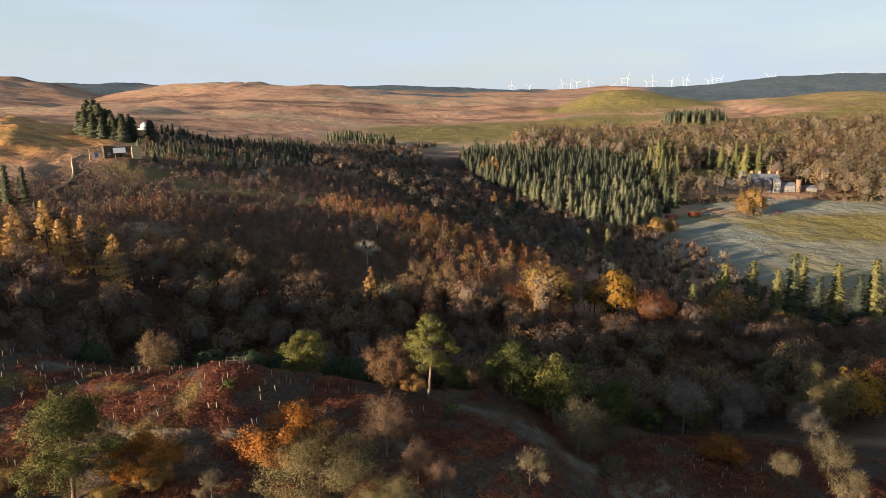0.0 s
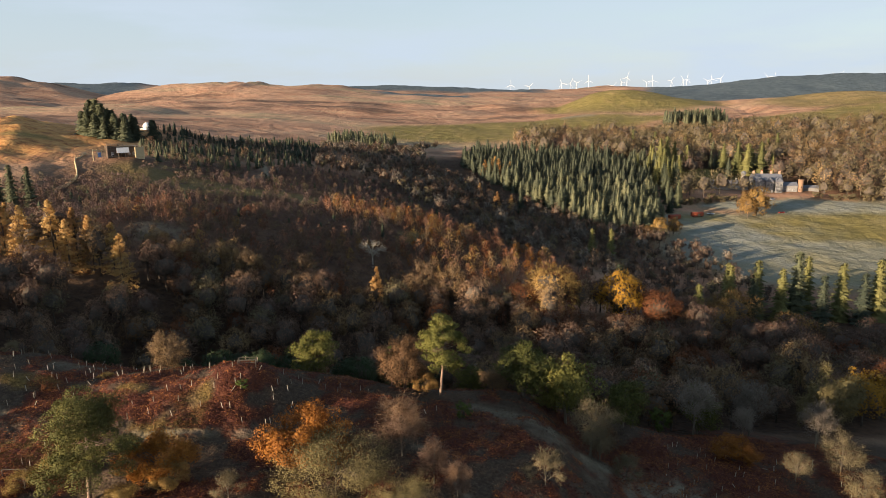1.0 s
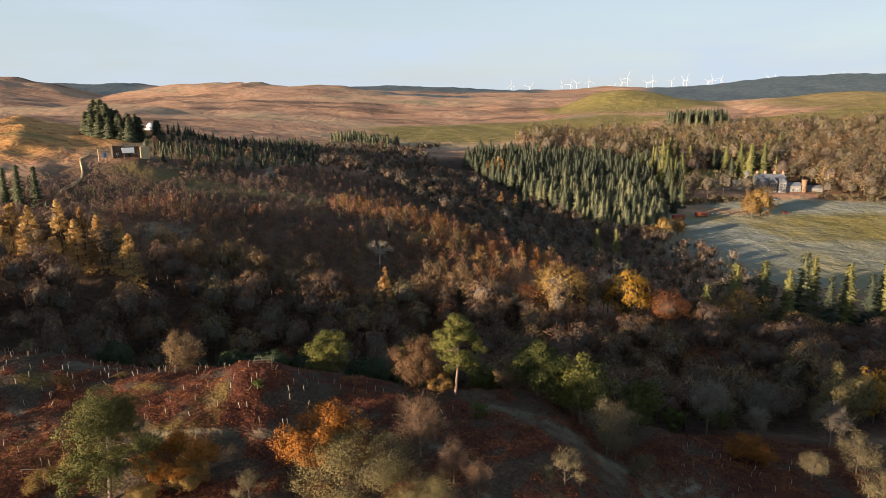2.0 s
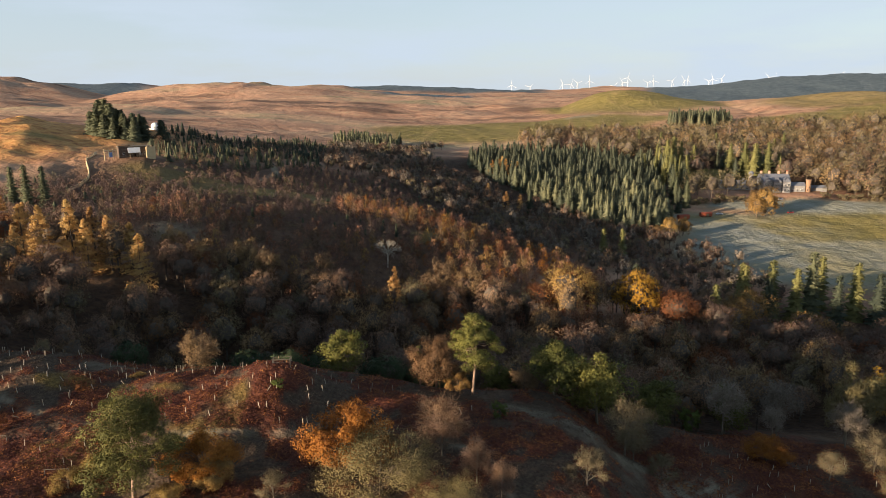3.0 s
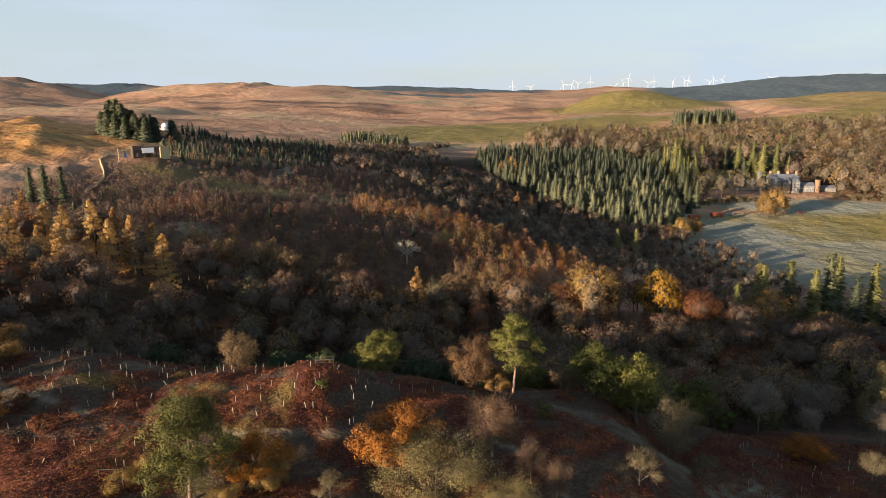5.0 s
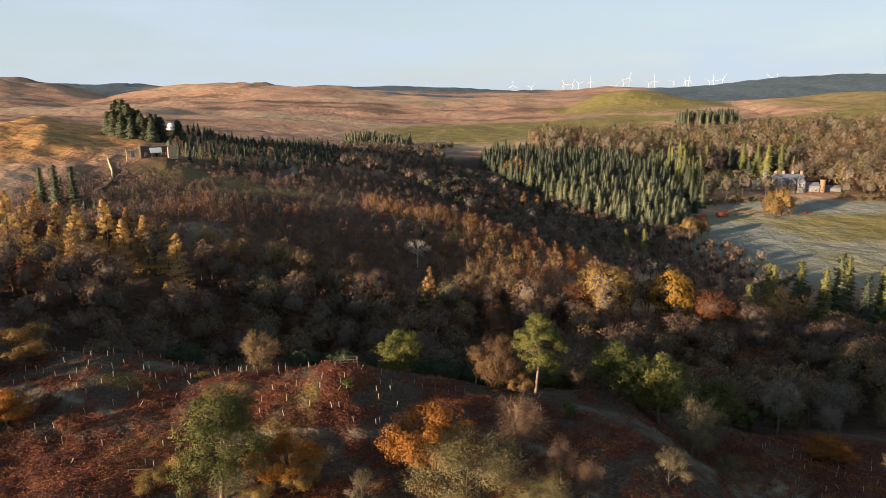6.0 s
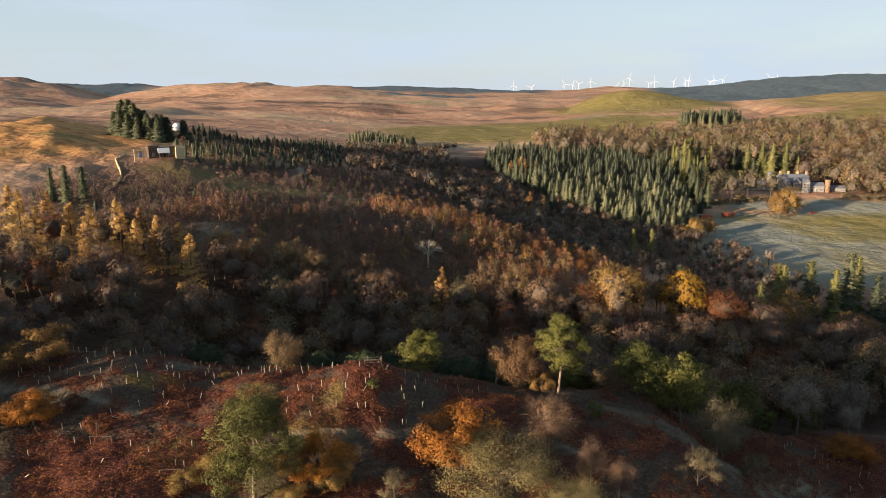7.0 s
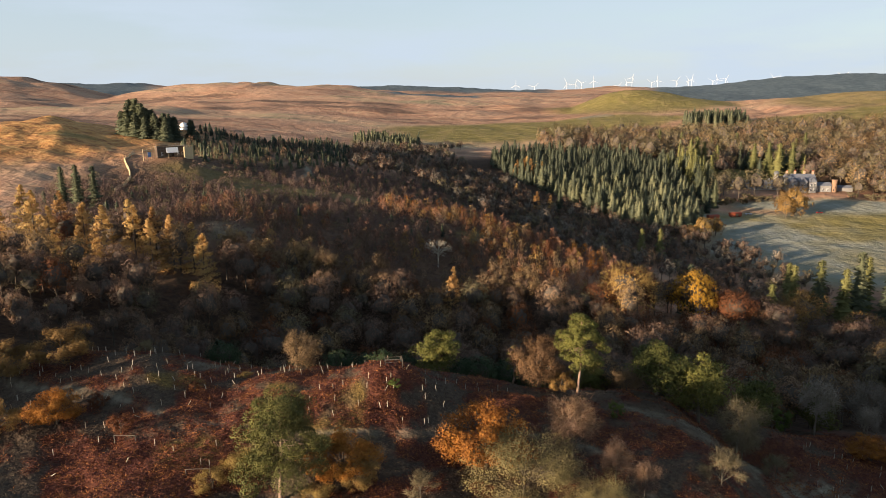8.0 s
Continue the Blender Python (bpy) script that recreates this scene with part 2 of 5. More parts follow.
def wander(x, y, size):
    """Smooth noise from -1 to 1 with hills about that many metres across."""
    x, y = np.asarray(x, float) / size, np.asarray(y, float) / size
    ix, iy = np.floor(x), np.floor(y)
    fx, fy = x - ix, y - iy
    fx, fy = fx * fx * (3 - 2 * fx), fy * fy * (3 - 2 * fy)
    a = lattice(ix, iy) * (1 - fx) + lattice(ix + 1, iy) * fx
    b = lattice(ix, iy + 1) * (1 - fx) + lattice(ix + 1, iy + 1) * fx
    return 2 * (a * (1 - fy) + b * fy) - 1


def step(a, b, v):
    s = np.clip((v - a) / (b - a), 0, 1)
    return s * s * (3 - 2 * s)


def height(x, y):
    """The height of the ground, in metres, at x, y (numbers or arrays)."""
    x, y = np.asarray(x, float), np.asarray(y, float)
    z = np.full(np.broadcast(x, y).shape, 75.0)
    for cx, cy, r, h in LAND:
        z += h * np.exp(-((x - cx) ** 2 + (y - cy) ** 2) / r ** 2)
    for cx, cy, r, h in HUMMOCKS:
        z += h * np.exp(-((x - cx) ** 2 + (y - cy) ** 2) / r ** 2)
    far = step(350, 1500, np.hypot(x + 13, y))
    calm = 1 - 0.8 * pasture(x, y)
    z += calm * (1 - far) * (0.9 * wander(x + 7, y, 14) + 0.45 * wander(x, y + 3, 5.5) + 0.2 * wander(x + 17, y, 3.1) + 0.15 * wander(x, y, 1.9))
    z += far * (8 * wander(x, y, 260) + 6.0 * wander(x + 90, y, 95) - 3.0 * np.abs(wander(x * 0.8 + 31, y, 70)) + 2.2 * wander(x, y + 50, 40))
    rough = 1.0 + 0.03 * wander(x, y, 45)
    for at, deep, line in RIDGES:
        px, pz = np.array(line, float).T
        crest = np.interp(x, px, pz, left=-50, right=-50)
        crest = crest * rough + at * 0.0012 * wander(x + at, y, at * 0.03)
        hold = np.exp(-((y - at) / deep) ** 2)
        rise = np.clip(crest - z, 0, None)
        if at == 2000:
            rise = rise + np.clip(crest - z, None, 0) * step(-1700, -1400, x) * (1 - step(-200, 200, x))
        z += rise * hold
    return z


def spot(cx, cy, rx, ry, x, y):
    """1 inside an ellipse of ground, falling to 0 at its edge."""
    return 1 - step(0.75, 1.15, np.hypot((x - cx) / rx, (y - cy) / ry) + 0.12 * wander(x, y, max(4, min(rx, ry) / 2)))


def pasture(x, y):
    g = spot(205, 350, 75, 95, x, y) + spot(290, 370, 110, 100, x, y) + spot(160, 415, 45, 22, x, y) + spot(145, 345, 40, 60, x, y) + spot(215, 455, 60, 18, x, y)
    return np.clip(g, 0, 1)


def green(x, y):
    """Green hill grass beyond the woods."""
    g = spot(20, 880, 150, 130, x, y) + spot(170, 960, 130, 90, x, y) + spot(312, 1240, 165, 190, x, y) + 0.8 * spot(640, 1090, 190, 170, x, y) + spot(560, 880, 260, 60, x, y)
    g = g + spot(480, 790, 170, 70, x, y) + 0.7 * spot(-235, 372, 16, 12, x, y) + spot(205, 555, 30, 25, x, y) + 0.45 * spot(-19, 268, 6, 10, x, y) + 0.55 * spot(-75, 318, 30, 8, x, y) + 0.45 * spot(-128, 312, 38, 14, x, y) + 0.5 * spot(-110, 298, 16, 5, x, y) + 0.5 * spot(-88, 308, 26, 5, x, y) + 0.5 * spot(-132, 332, 16, 4, x, y)
    return np.clip(g, 0, 1)


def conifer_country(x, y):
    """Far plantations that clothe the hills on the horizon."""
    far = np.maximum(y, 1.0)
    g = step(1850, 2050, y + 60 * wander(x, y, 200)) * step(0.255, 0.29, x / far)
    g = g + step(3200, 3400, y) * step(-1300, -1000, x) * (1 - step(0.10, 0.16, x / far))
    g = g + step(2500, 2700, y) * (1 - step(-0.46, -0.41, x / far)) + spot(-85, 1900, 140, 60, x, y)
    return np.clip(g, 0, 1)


def knoll(x, y):
    """The bracken knoll where young trees are planted."""
    back = 116 - 0.0009 * (x + 40) ** 2 + 12 * (1 - step(-85, -55, x)) + 18 * step(18, 40, x) + 3 * wander(x, y, 17)
    return (1 - step(back, back + 7, y)) * (1 - step(85, 100, x)) * step(-160, -140, x)


def from_line(x, y, pts):
    """The distance to a bent line, and how far along it the nearest place lies, from 0 to 1."""
    best, along = np.full(np.shape(x), 1e9), np.zeros(np.shape(x))
    for i, ((x0, y0), (x1, y1)) in enumerate(zip(pts, pts[1:])):
        dx, dy = x1 - x0, y1 - y0
        u = np.clip(((x - x0) * dx + (y - y0) * dy) / (dx * dx + dy * dy), 0, 1)
        d = np.hypot(x - x0 - u * dx, y - y0 - u * dy)
        along = np.where(d < best, (i + u) / (len(pts) - 1), along)
        best = np.minimum(best, d)
    return best, along


def flank(x, y):
    """The pale grassy brow that runs down the knoll's shoulder, wider towards its foot."""
    d, u = from_line(x, y, [(2, 100.5), (7, 97), (12.8, 96), (19.3, 96), (25.5, 96.5), (30.6, 94.5), (38, 90)])
    wide = 2.6 + 2.4 * u
    return (0.45 + 0.55 * u) * (1 - step(0.3, 1.4, d / wide + 0.45 * wander(x, y, 2.2) + 0.4 * wander(x, y, 0.9))) * np.clip(0.7 + 0.5 * wander(x, y + 4, 1.6), 0, 1)


def track(x, y):
    """Trodden paths: one along the foot of the knoll, one down its flank, one up the far hillside."""
    a, _ = from_line(x, y, [(-110, 104), (-92, 98), (-76, 94), (-68.6, 91.2), (-62.8, 89.6), (-52, 86.5), (-45, 84.5), (-39.5, 86), (-29, 88.3), (-21, 88.6)])
    b, _ = from_line(x, y, [(-14.6, 89), (-9, 87.5), (-5.8, 85.3), (-2.5, 79), (-0.5, 75), (2, 68)])
    a = np.exp(-((a + 0.5 * wander(x, y, 2.5)) / 0.6) ** 2) * 0.55
    b = np.exp(-((b + 0.4 * wander(x, y, 2.5)) / 0.45) ** 2) * 0.5
    c = np.exp(-((x - (-108 + 5 * np.sin((y - 340) / 14))) / 1.8) ** 2) * step(335, 345, y) * (1 - step(392, 400, y))
    d = np.exp(-((y - (1010 + 30 * np.sin(x / 25))) / 14) ** 2) * step(150, 165, x) * (1 - step(205, 215, x))
    return np.clip(a + b + c + d, 0, 1)


def worn(x, y):
    """Paths, and the pale grassy flanks of the knoll."""
    e = 0.9 * flank(x, y) + 0.35 * spot(-60, 108, 14, 3, x, y) + 0.4 * spot(-100, 221, 11, 7, x, y)
    return np.clip(track(x, y) + e, 0, 1)


def fern_patches(x, y):
    """Above 0 where bracken stands in drifts, below where grass shows between them."""
    v = 0.75 * wander(x, y, 9) + 0.75 * wander(x + 40, y, 3.6) + 0.6 * wander(x, y + 9, 1.5)
    v = v + 0.9 * spot(-34.5, 99.5, 5, 4, x, y) + 0.8 * spot(-18, 100, 7, 3, x, y) + 0.6 * spot(-60, 95, 8, 3, x, y) + 0.8 * spot(-64, 76, 16, 6, x, y) + 0.7 * spot(45, 100, 24, 16, x, y) + 0.8 * spot(0, 90, 9, 7, x, y) + 0.8 * spot(-24, 84, 9, 4, x, y) + 0.6 * spot(-50, 101, 8, 4, x, y)
    return v - 0.5 * spot(-79, 98, 9, 7, x, y) - 0.4 * spot(-24, 95, 7, 4, x, y) - 0.4 * spot(-62, 106, 12, 4, x, y) - 0.5 * spot(40, 108, 6, 3, x, y) - 0.8 * flank(x, y)


def gilded(x, y):
    """Patches of yellow grass on the knoll; on the mound's left flank the gold also paints in sunlight."""
    g = spot(-69.4, 99.7, 5, 2.4, x, y) + spot(-52, 96.4, 3, 1.8, x, y) + 0.95 * spot(-41.5, 91, 3.4, 5.5, x, y) + spot(-42, 86, 6, 2.4, x, y) + spot(-61, 81.5, 5, 4, x, y)
    return np.clip(g * (0.62 + 0.5 * wander(x, y, 2.6) + 0.4 * wander(x + 5, y, 1.1)), 0, 1)


def ground_sheet():
    front = np.radians(np.arange(-50, 50.01, 0.28))
    rear = np.radians(np.arange(53, 308, 3.0))
    ang = np.concatenate([front, rear])
    rad = np.concatenate([[2, 10, 18, 25], 30 * 1.0155 ** np.arange(0, 334)])
    rad = rad[rad < 4950]
    A, R = np.meshgrid(ang, rad)
    X, Y = -13 + R * np.sin(A), 5 + R * np.cos(A)
    Z = height(X, Y)
    nr, na = X.shape
    co = np.stack([X, Y, Z], -1).reshape(-1, 3)
    i = np.arange(nr - 1)[:, None] * na
    j = np.arange(na)
    k = (j + 1) % na
    quads = np.stack([i + j, i + na + j, i + na + k, i + k], -1).reshape(-1, 4)
    me = bpy.data.meshes.new("ground")
    me.from_pydata(co.tolist(), [], quads.tolist() + [list(range(na))])
    x, y = co[:, 0], co[:, 1]
    cover = np.stack([np.clip(knoll(x, y), 0, 1), pasture(x, y), green(x, y), conifer_country(x, y)], -1)
    me.attributes.new("cover", "FLOAT_COLOR", "POINT").data.foreach_set("color", cover.astype(np.float32).ravel())
    me.attributes.new("trodden", "FLOAT", "POINT").data.foreach_set("value", worn(x, y).astype(np.float32))
    wood = spot(0, 165, 140, 48, x, y) + spot(-110, 140, 60, 30, x, y) + spot(115, 212, 65, 62, x, y) + spot(40, 470, 90, 170, x, y) + spot(260, 560, 190, 75, x, y) + 0.85 * spot(-70, 300, 115, 115, x, y)
    me.attributes.new("litter", "FLOAT", "POINT").data.foreach_set("value", np.clip(wood, 0, 1).astype(np.float32))
    gold = np.clip(spot(-345, 400, 185, 175, x, y), 0, 1)
    me.attributes.new("golden", "FLOAT", "POINT").data.foreach_set("value", gold.astype(np.float32))
    rime = pasture(x, y) * np.clip(1 - 0.9 * spot(228, 400, 62, 34, x, y) - 0.5 * spot(165, 425, 30, 9, x, y) + 0.35 * wander(x, y, 30) + 0.25 * wander(x, y, 9) - 0.15, 0, 1)
    me.attributes.new("rime", "FLOAT", "POINT").data.foreach_set("value", rime.astype(np.float32))
    fern = np.stack([np.clip(0.5 + 2.0 * fern_patches(x, y), 0, 1), gilded(x, y), np.zeros(len(x)), np.ones(len(x))], -1)
    me.attributes.new("fern", "FLOAT_COLOR", "POINT").data.foreach_set("color", fern.astype(np.float32).ravel())
    me.polygons.foreach_set("use_smooth", np.ones(len(me.polygons), bool))
    return me


def ground_material():
    m = bpy.data.materials.new("hill_ground")
    m.use_nodes = True
    n, l = m.node_tree.nodes, m.node_tree.links
    b = n["Principled BSDF"]
    b.inputs["Roughness"].default_value, b.inputs["Specular IOR Level"].default_value = 0.95, 0.15
    geo = n.new("ShaderNodeNewGeometry")

    def noise_at(size, detail=5, flat=1.0):
        mp = n.new("ShaderNodeMapping")
        mp.inputs["Scale"].default_value = (flat / size, 1 / size, 1 / size)
        t = n.new("ShaderNodeTexNoise")
        t.inputs["Scale"].default_value, t.inputs["Detail"].default_value, t.inputs["Roughness"].default_value = 1, detail, 0.6
        l.new(geo.outputs["Position"], mp.inputs["Vector"])
        l.new(mp.outputs["Vector"], t.inputs["Vector"])
        return t.outputs["Fac"]

    def ramp(fac, *stops):
        r = n.new("ShaderNodeValToRGB")
        for i, (at, c) in enumerate(stops):
            el = r.color_ramp.elements[i] if i < 2 else r.color_ramp.elements.new(at)
            el.position, el.color = at, (*c, 1)
        l.new(fac, r.inputs["Fac"])
        return r.outputs["Color"]

    def mix(fac, a, c):
        x = n.new("ShaderNodeMix")
        x.data_type = "RGBA"
        l.new(fac, x.inputs["Factor"])
        l.new(a, x.inputs["A"])
        l.new(c, x.inputs["B"])
        return x.outputs["Result"]

    def times(a, v):
        x = n.new("ShaderNodeMath")
        x.operation = "MULTIPLY"
        l.new(a, x.inputs[0])
        if isinstance(v, float):
            x.inputs[1].default_value = v
        else:
            l.new(v, x.inputs[1])
        return x.outputs["Value"]

    def sharpen(a, lo, hi):
        x = n.new("ShaderNodeMapRange")
        x.inputs["From Min"].default_value, x.inputs["From Max"].default_value = lo, hi
        l.new(a, x.inputs["Value"])
        return x.outputs["Result"]

    cover = n.new("ShaderNodeAttribute")
    cover.attribute_name = "cover"
    sep = n.new("ShaderNodeSeparateColor")
    l.new(cover.outputs["Color"], sep.inputs["Color"])
    trod = n.new("ShaderNodeAttribute")
    trod.attribute_name = "trodden"
    litter = n.new("ShaderNodeAttribute")
    litter.attribute_name = "litter"
    broad, streak, mid, fine = noise_at(150, 7, 0.35), noise_at(34, 7, 0.4), noise_at(16, 6), noise_at(1.6, 6)
    moor = ramp(broad, (0.40, (0.14, 0.085, 0.062)), (0.46, (0.39, 0.21, 0.13)), (0.55, (0.48, 0.295, 0.19)), (0.68, (0.34, 0.28, 0.16)))
    moor = mix(times(sharpen(streak, 0.44, 0.62), 0.75), moor, ramp(mid, (0.3, (0.23, 0.125, 0.08)), (0.52, (0.49, 0.285, 0.175)), (0.75, (0.54, 0.385, 0.24))))
    moor = mix(times(sharpen(streak, 0.45, 0.34), 0.6), moor, ramp(fine, (0.3, (0.13, 0.07, 0.05)), (0.7, (0.25, 0.15, 0.09))))
    moor = mix(times(sharpen(noise_at(7, 6, 0.5), 0.5, 0.64), 0.5), moor, ramp(mid, (0.35, (0.17, 0.10, 0.07)), (0.65, (0.30, 0.235, 0.14))))
    grass = ramp(mid, (0.3, (0.15, 0.125, 0.035)), (0.5, (0.19, 0.155, 0.05)), (0.72, (0.27, 0.20, 0.085)))
    field = ramp(noise_at(28, 6), (0.36, (0.17, 0.14, 0.045)), (0.5, (0.215, 0.175, 0.06)), (0.62, (0.26, 0.21, 0.085)))
    rime = n.new("ShaderNodeAttribute")
    rime.attribute_name = "rime"
    field = mix(rime.outputs["Fac"], field, ramp(noise_at(9, 6), (0.3, (0.20, 0.20, 0.15)), (0.7, (0.29, 0.295, 0.25))))
    fern = n.new("ShaderNodeAttribute")
    fern.attribute_name = "fern"
    drift = n.new("ShaderNodeSeparateColor")
    l.new(fern.outputs["Color"], drift.inputs["Color"])
    tuft = noise_at(0.5, 6)
    rusty = ramp(tuft, (0.3, (0.05, 0.022, 0.018)), (0.5, (0.115, 0.042, 0.027)), (0.72, (0.18, 0.072, 0.032)))
    pale = ramp(tuft, (0.3, (0.042, 0.028, 0.02)), (0.5, (0.072, 0.05, 0.034)), (0.72, (0.115, 0.084, 0.055)))
    gilt = ramp(tuft, (0.3, (0.08, 0.05, 0.018)), (0.5, (0.19, 0.125, 0.035)), (0.72, (0.29, 0.20, 0.06)))
    slope = mix(drift.outputs["Red"], pale, rusty)
    slope = mix(times(drift.outputs["Green"], 0.8), slope, gilt)
    leafy = ramp(fine, (0.3, (0.035, 0.022, 0.016)), (0.7, (0.10, 0.06, 0.035)))
    # far conifers, their green paled and blued with distance haze
    hazy_forest = ramp(noise_at(22, 4), (0.35, (0.065, 0.088, 0.10)), (0.65, (0.115, 0.145, 0.16)))
    golden = n.new("ShaderNodeAttribute")
    golden.attribute_name = "golden"
    moor = mix(times(golden.outputs["Fac"], 0.9), moor, ramp(noise_at(6, 6), (0.36, (0.24, 0.10, 0.035)), (0.48, (0.47, 0.225, 0.07)), (0.66, (0.56, 0.32, 0.11))))
    c = mix(litter.outputs["Fac"], moor, leafy)
    c = mix(sep.outputs["Blue"], c, grass)
    c = mix(sep.outputs["Red"], c, slope)
    c = mix(sep.outputs["Green"], c, field)
    c = mix(cover.outputs["Alpha"], c, hazy_forest)
    c = mix(trod.outputs["Fac"], c, ramp(fine, (0.3, (0.17, 0.145, 0.095)), (0.7, (0.34, 0.30, 0.21))))
    l.new(c, b.inputs["Base Color"])
    bp = n.new("ShaderNodeBump")
    bp.inputs["Strength"].default_value, bp.inputs["Distance"].default_value = 1.0, 4.0
    l.new(mid, bp.inputs["Height"])
    bq = n.new("ShaderNodeBump")
    bq.inputs["Strength"].default_value, bq.inputs["Distance"].default_value = 1.0, 0.4
    l.new(fine, bq.inputs["Height"])
    l.new(bp.outputs["Normal"], bq.inputs["Normal"])
    l.new(bq.outputs["Normal"], b.inputs["Normal"])
    return m


ground = new("ground", ground_sheet())
ground.data.materials.append(ground_material())
tagged(ground, "rolling autumn moorland, bracken knoll and frosty pasture", "hillside", kind="structure")


# ---- trees ----
class Soup:
    """Triangles gathered as numpy arrays, with the normals of the rounded masses that they clothe."""

    def __init__(self):
        self.v, self.f, self.m, self.n = [], [], [], 0

    def tris(self, p, normal=None):
        p = np.array(p, float).reshape(-1, 3, 3)
        face = unit(np.cross(p[:, 1] - p[:, 0], p[:, 2] - p[:, 0]))
        if normal is None:
            normal = face
        else:
            normal = unit(np.asarray(normal, float))
            wrong = (face * normal).sum(1) < 0
            p[wrong] = p[wrong][:, ::-1]
            face[wrong] *= -1
            normal = unit(normal + 0.45 * face)
        self.v.append(p.reshape(-1, 3))
        self.m.append(np.repeat(normal, 3, 0))
        self.f.append(np.arange(len(p) * 3).reshape(-1, 3) + self.n)
        self.n += len(p) * 3

    def tube(self, path, radii, sides=5):
        path, k = np.asarray(path, float), len(path)
        d = path[-1] - path[0]
        d = d / (np.linalg.norm(d) + 1e-9)
        a = np.cross(d, (0.31, 0.87, 0.38))
        a /= np.linalg.norm(a)
        b = np.cross(d, a)
        t = np.arange(sides) * 2 * np.pi / sides
        ring = np.cos(t)[:, None] * a + np.sin(t)[:, None] * b
        v = path[:, None, :] + ring[None] * np.asarray(radii, float)[:, None, None]
        i = (np.arange(k - 1) * sides)[:, None] + np.arange(sides)
        j = (np.arange(k - 1) * sides)[:, None] + (np.arange(sides) + 1) % sides
        f = np.concatenate([np.stack([i, j, j + sides], -1).reshape(-1, 3), np.stack([i, j + sides, i + sides], -1).reshape(-1, 3)])
        self.v.append(v.reshape(-1, 3))
        self.m.append(np.tile(ring, (k, 1)))
        self.f.append(f + self.n)
        self.n += k * sides

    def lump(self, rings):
        """A closed mass through rings of points, from its foot to its head: a solid filler for the shaded inside of a
        crown.
        """
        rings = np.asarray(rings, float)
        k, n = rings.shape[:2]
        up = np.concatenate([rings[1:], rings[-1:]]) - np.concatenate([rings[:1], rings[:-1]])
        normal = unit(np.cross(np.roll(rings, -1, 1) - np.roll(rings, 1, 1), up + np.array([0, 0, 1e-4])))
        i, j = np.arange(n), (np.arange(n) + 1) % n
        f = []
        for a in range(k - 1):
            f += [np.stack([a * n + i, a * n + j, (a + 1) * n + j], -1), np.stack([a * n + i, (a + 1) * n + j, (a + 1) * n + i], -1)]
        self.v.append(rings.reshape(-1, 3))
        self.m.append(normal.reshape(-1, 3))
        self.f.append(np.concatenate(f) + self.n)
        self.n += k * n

    def arrays(self):
        return np.concatenate(self.v), np.concatenate(self.f), np.concatenate(self.m)

    def mesh(self, name, mat):
        v, f, m = self.arrays()
        return soup_mesh(name, v, f, m, [mat])


def soup_mesh(name, v, f, normals, mats, which=None):
    me = bpy.data.meshes.new(name)
    me.vertices.add(len(v))
    me.vertices.foreach_set("co", np.asarray(v, np.float32).ravel())
    me.loops.add(len(f) * 3)
    me.loops.foreach_set("vertex_index", np.asarray(f, np.int32).ravel())
    me.polygons.add(len(f))
    me.polygons.foreach_set("loop_start", np.arange(0, len(f) * 3, 3, dtype=np.int32))
    me.polygons.foreach_set("loop_total", np.full(len(f), 3, np.int32))
    for m in mats:
        me.materials.append(m)
    if which is not None:
        me.polygons.foreach_set("material_index", np.asarray(which, np.int32))
    me.update(calc_edges=True)
    me.attributes.new("custom_normal", "FLOAT_VECTOR", "POINT").data.foreach_set("vector", np.asarray(normals, np.float32).ravel())
    return me


def unit(v):
    return v / (np.linalg.norm(v, axis=-1, keepdims=True) + 1e-9)


def blades(rng, at, way, length, width):
    """Thin pointed twigs or needles, one triangle each."""
    n = len(at)
    side = unit(np.cross(way, rng.normal(size=(n, 3))))
    length, width = np.broadcast_to(length, n)[:, None], np.broadcast_to(width, n)[:, None]
    return np.stack([at - side * width, at + side * width, at + way * length], 1)


def scraps(rng, at, size, out=None, loose=0.55):
    """Small leaf clumps, one triangle each, turned every way or mostly outwards."""
    n = len(at)
    a, b = unit(rng.normal(size=(n, 3))), unit(rng.normal(size=(n, 3)))
    if out is not None:
        face = unit(out + rng.normal(0, loose, (n, 3)))
        a = unit(np.cross(face, a))
        b = unit(np.cross(face, a) + a * rng.uniform(-0.5, 0.3, (n, 1)))
    s = (size * rng.uniform(0.6, 1.3, n))[:, None]
    return np.stack([at + a * s, at + b * s, at - (a + b) * s * 0.6], 1)


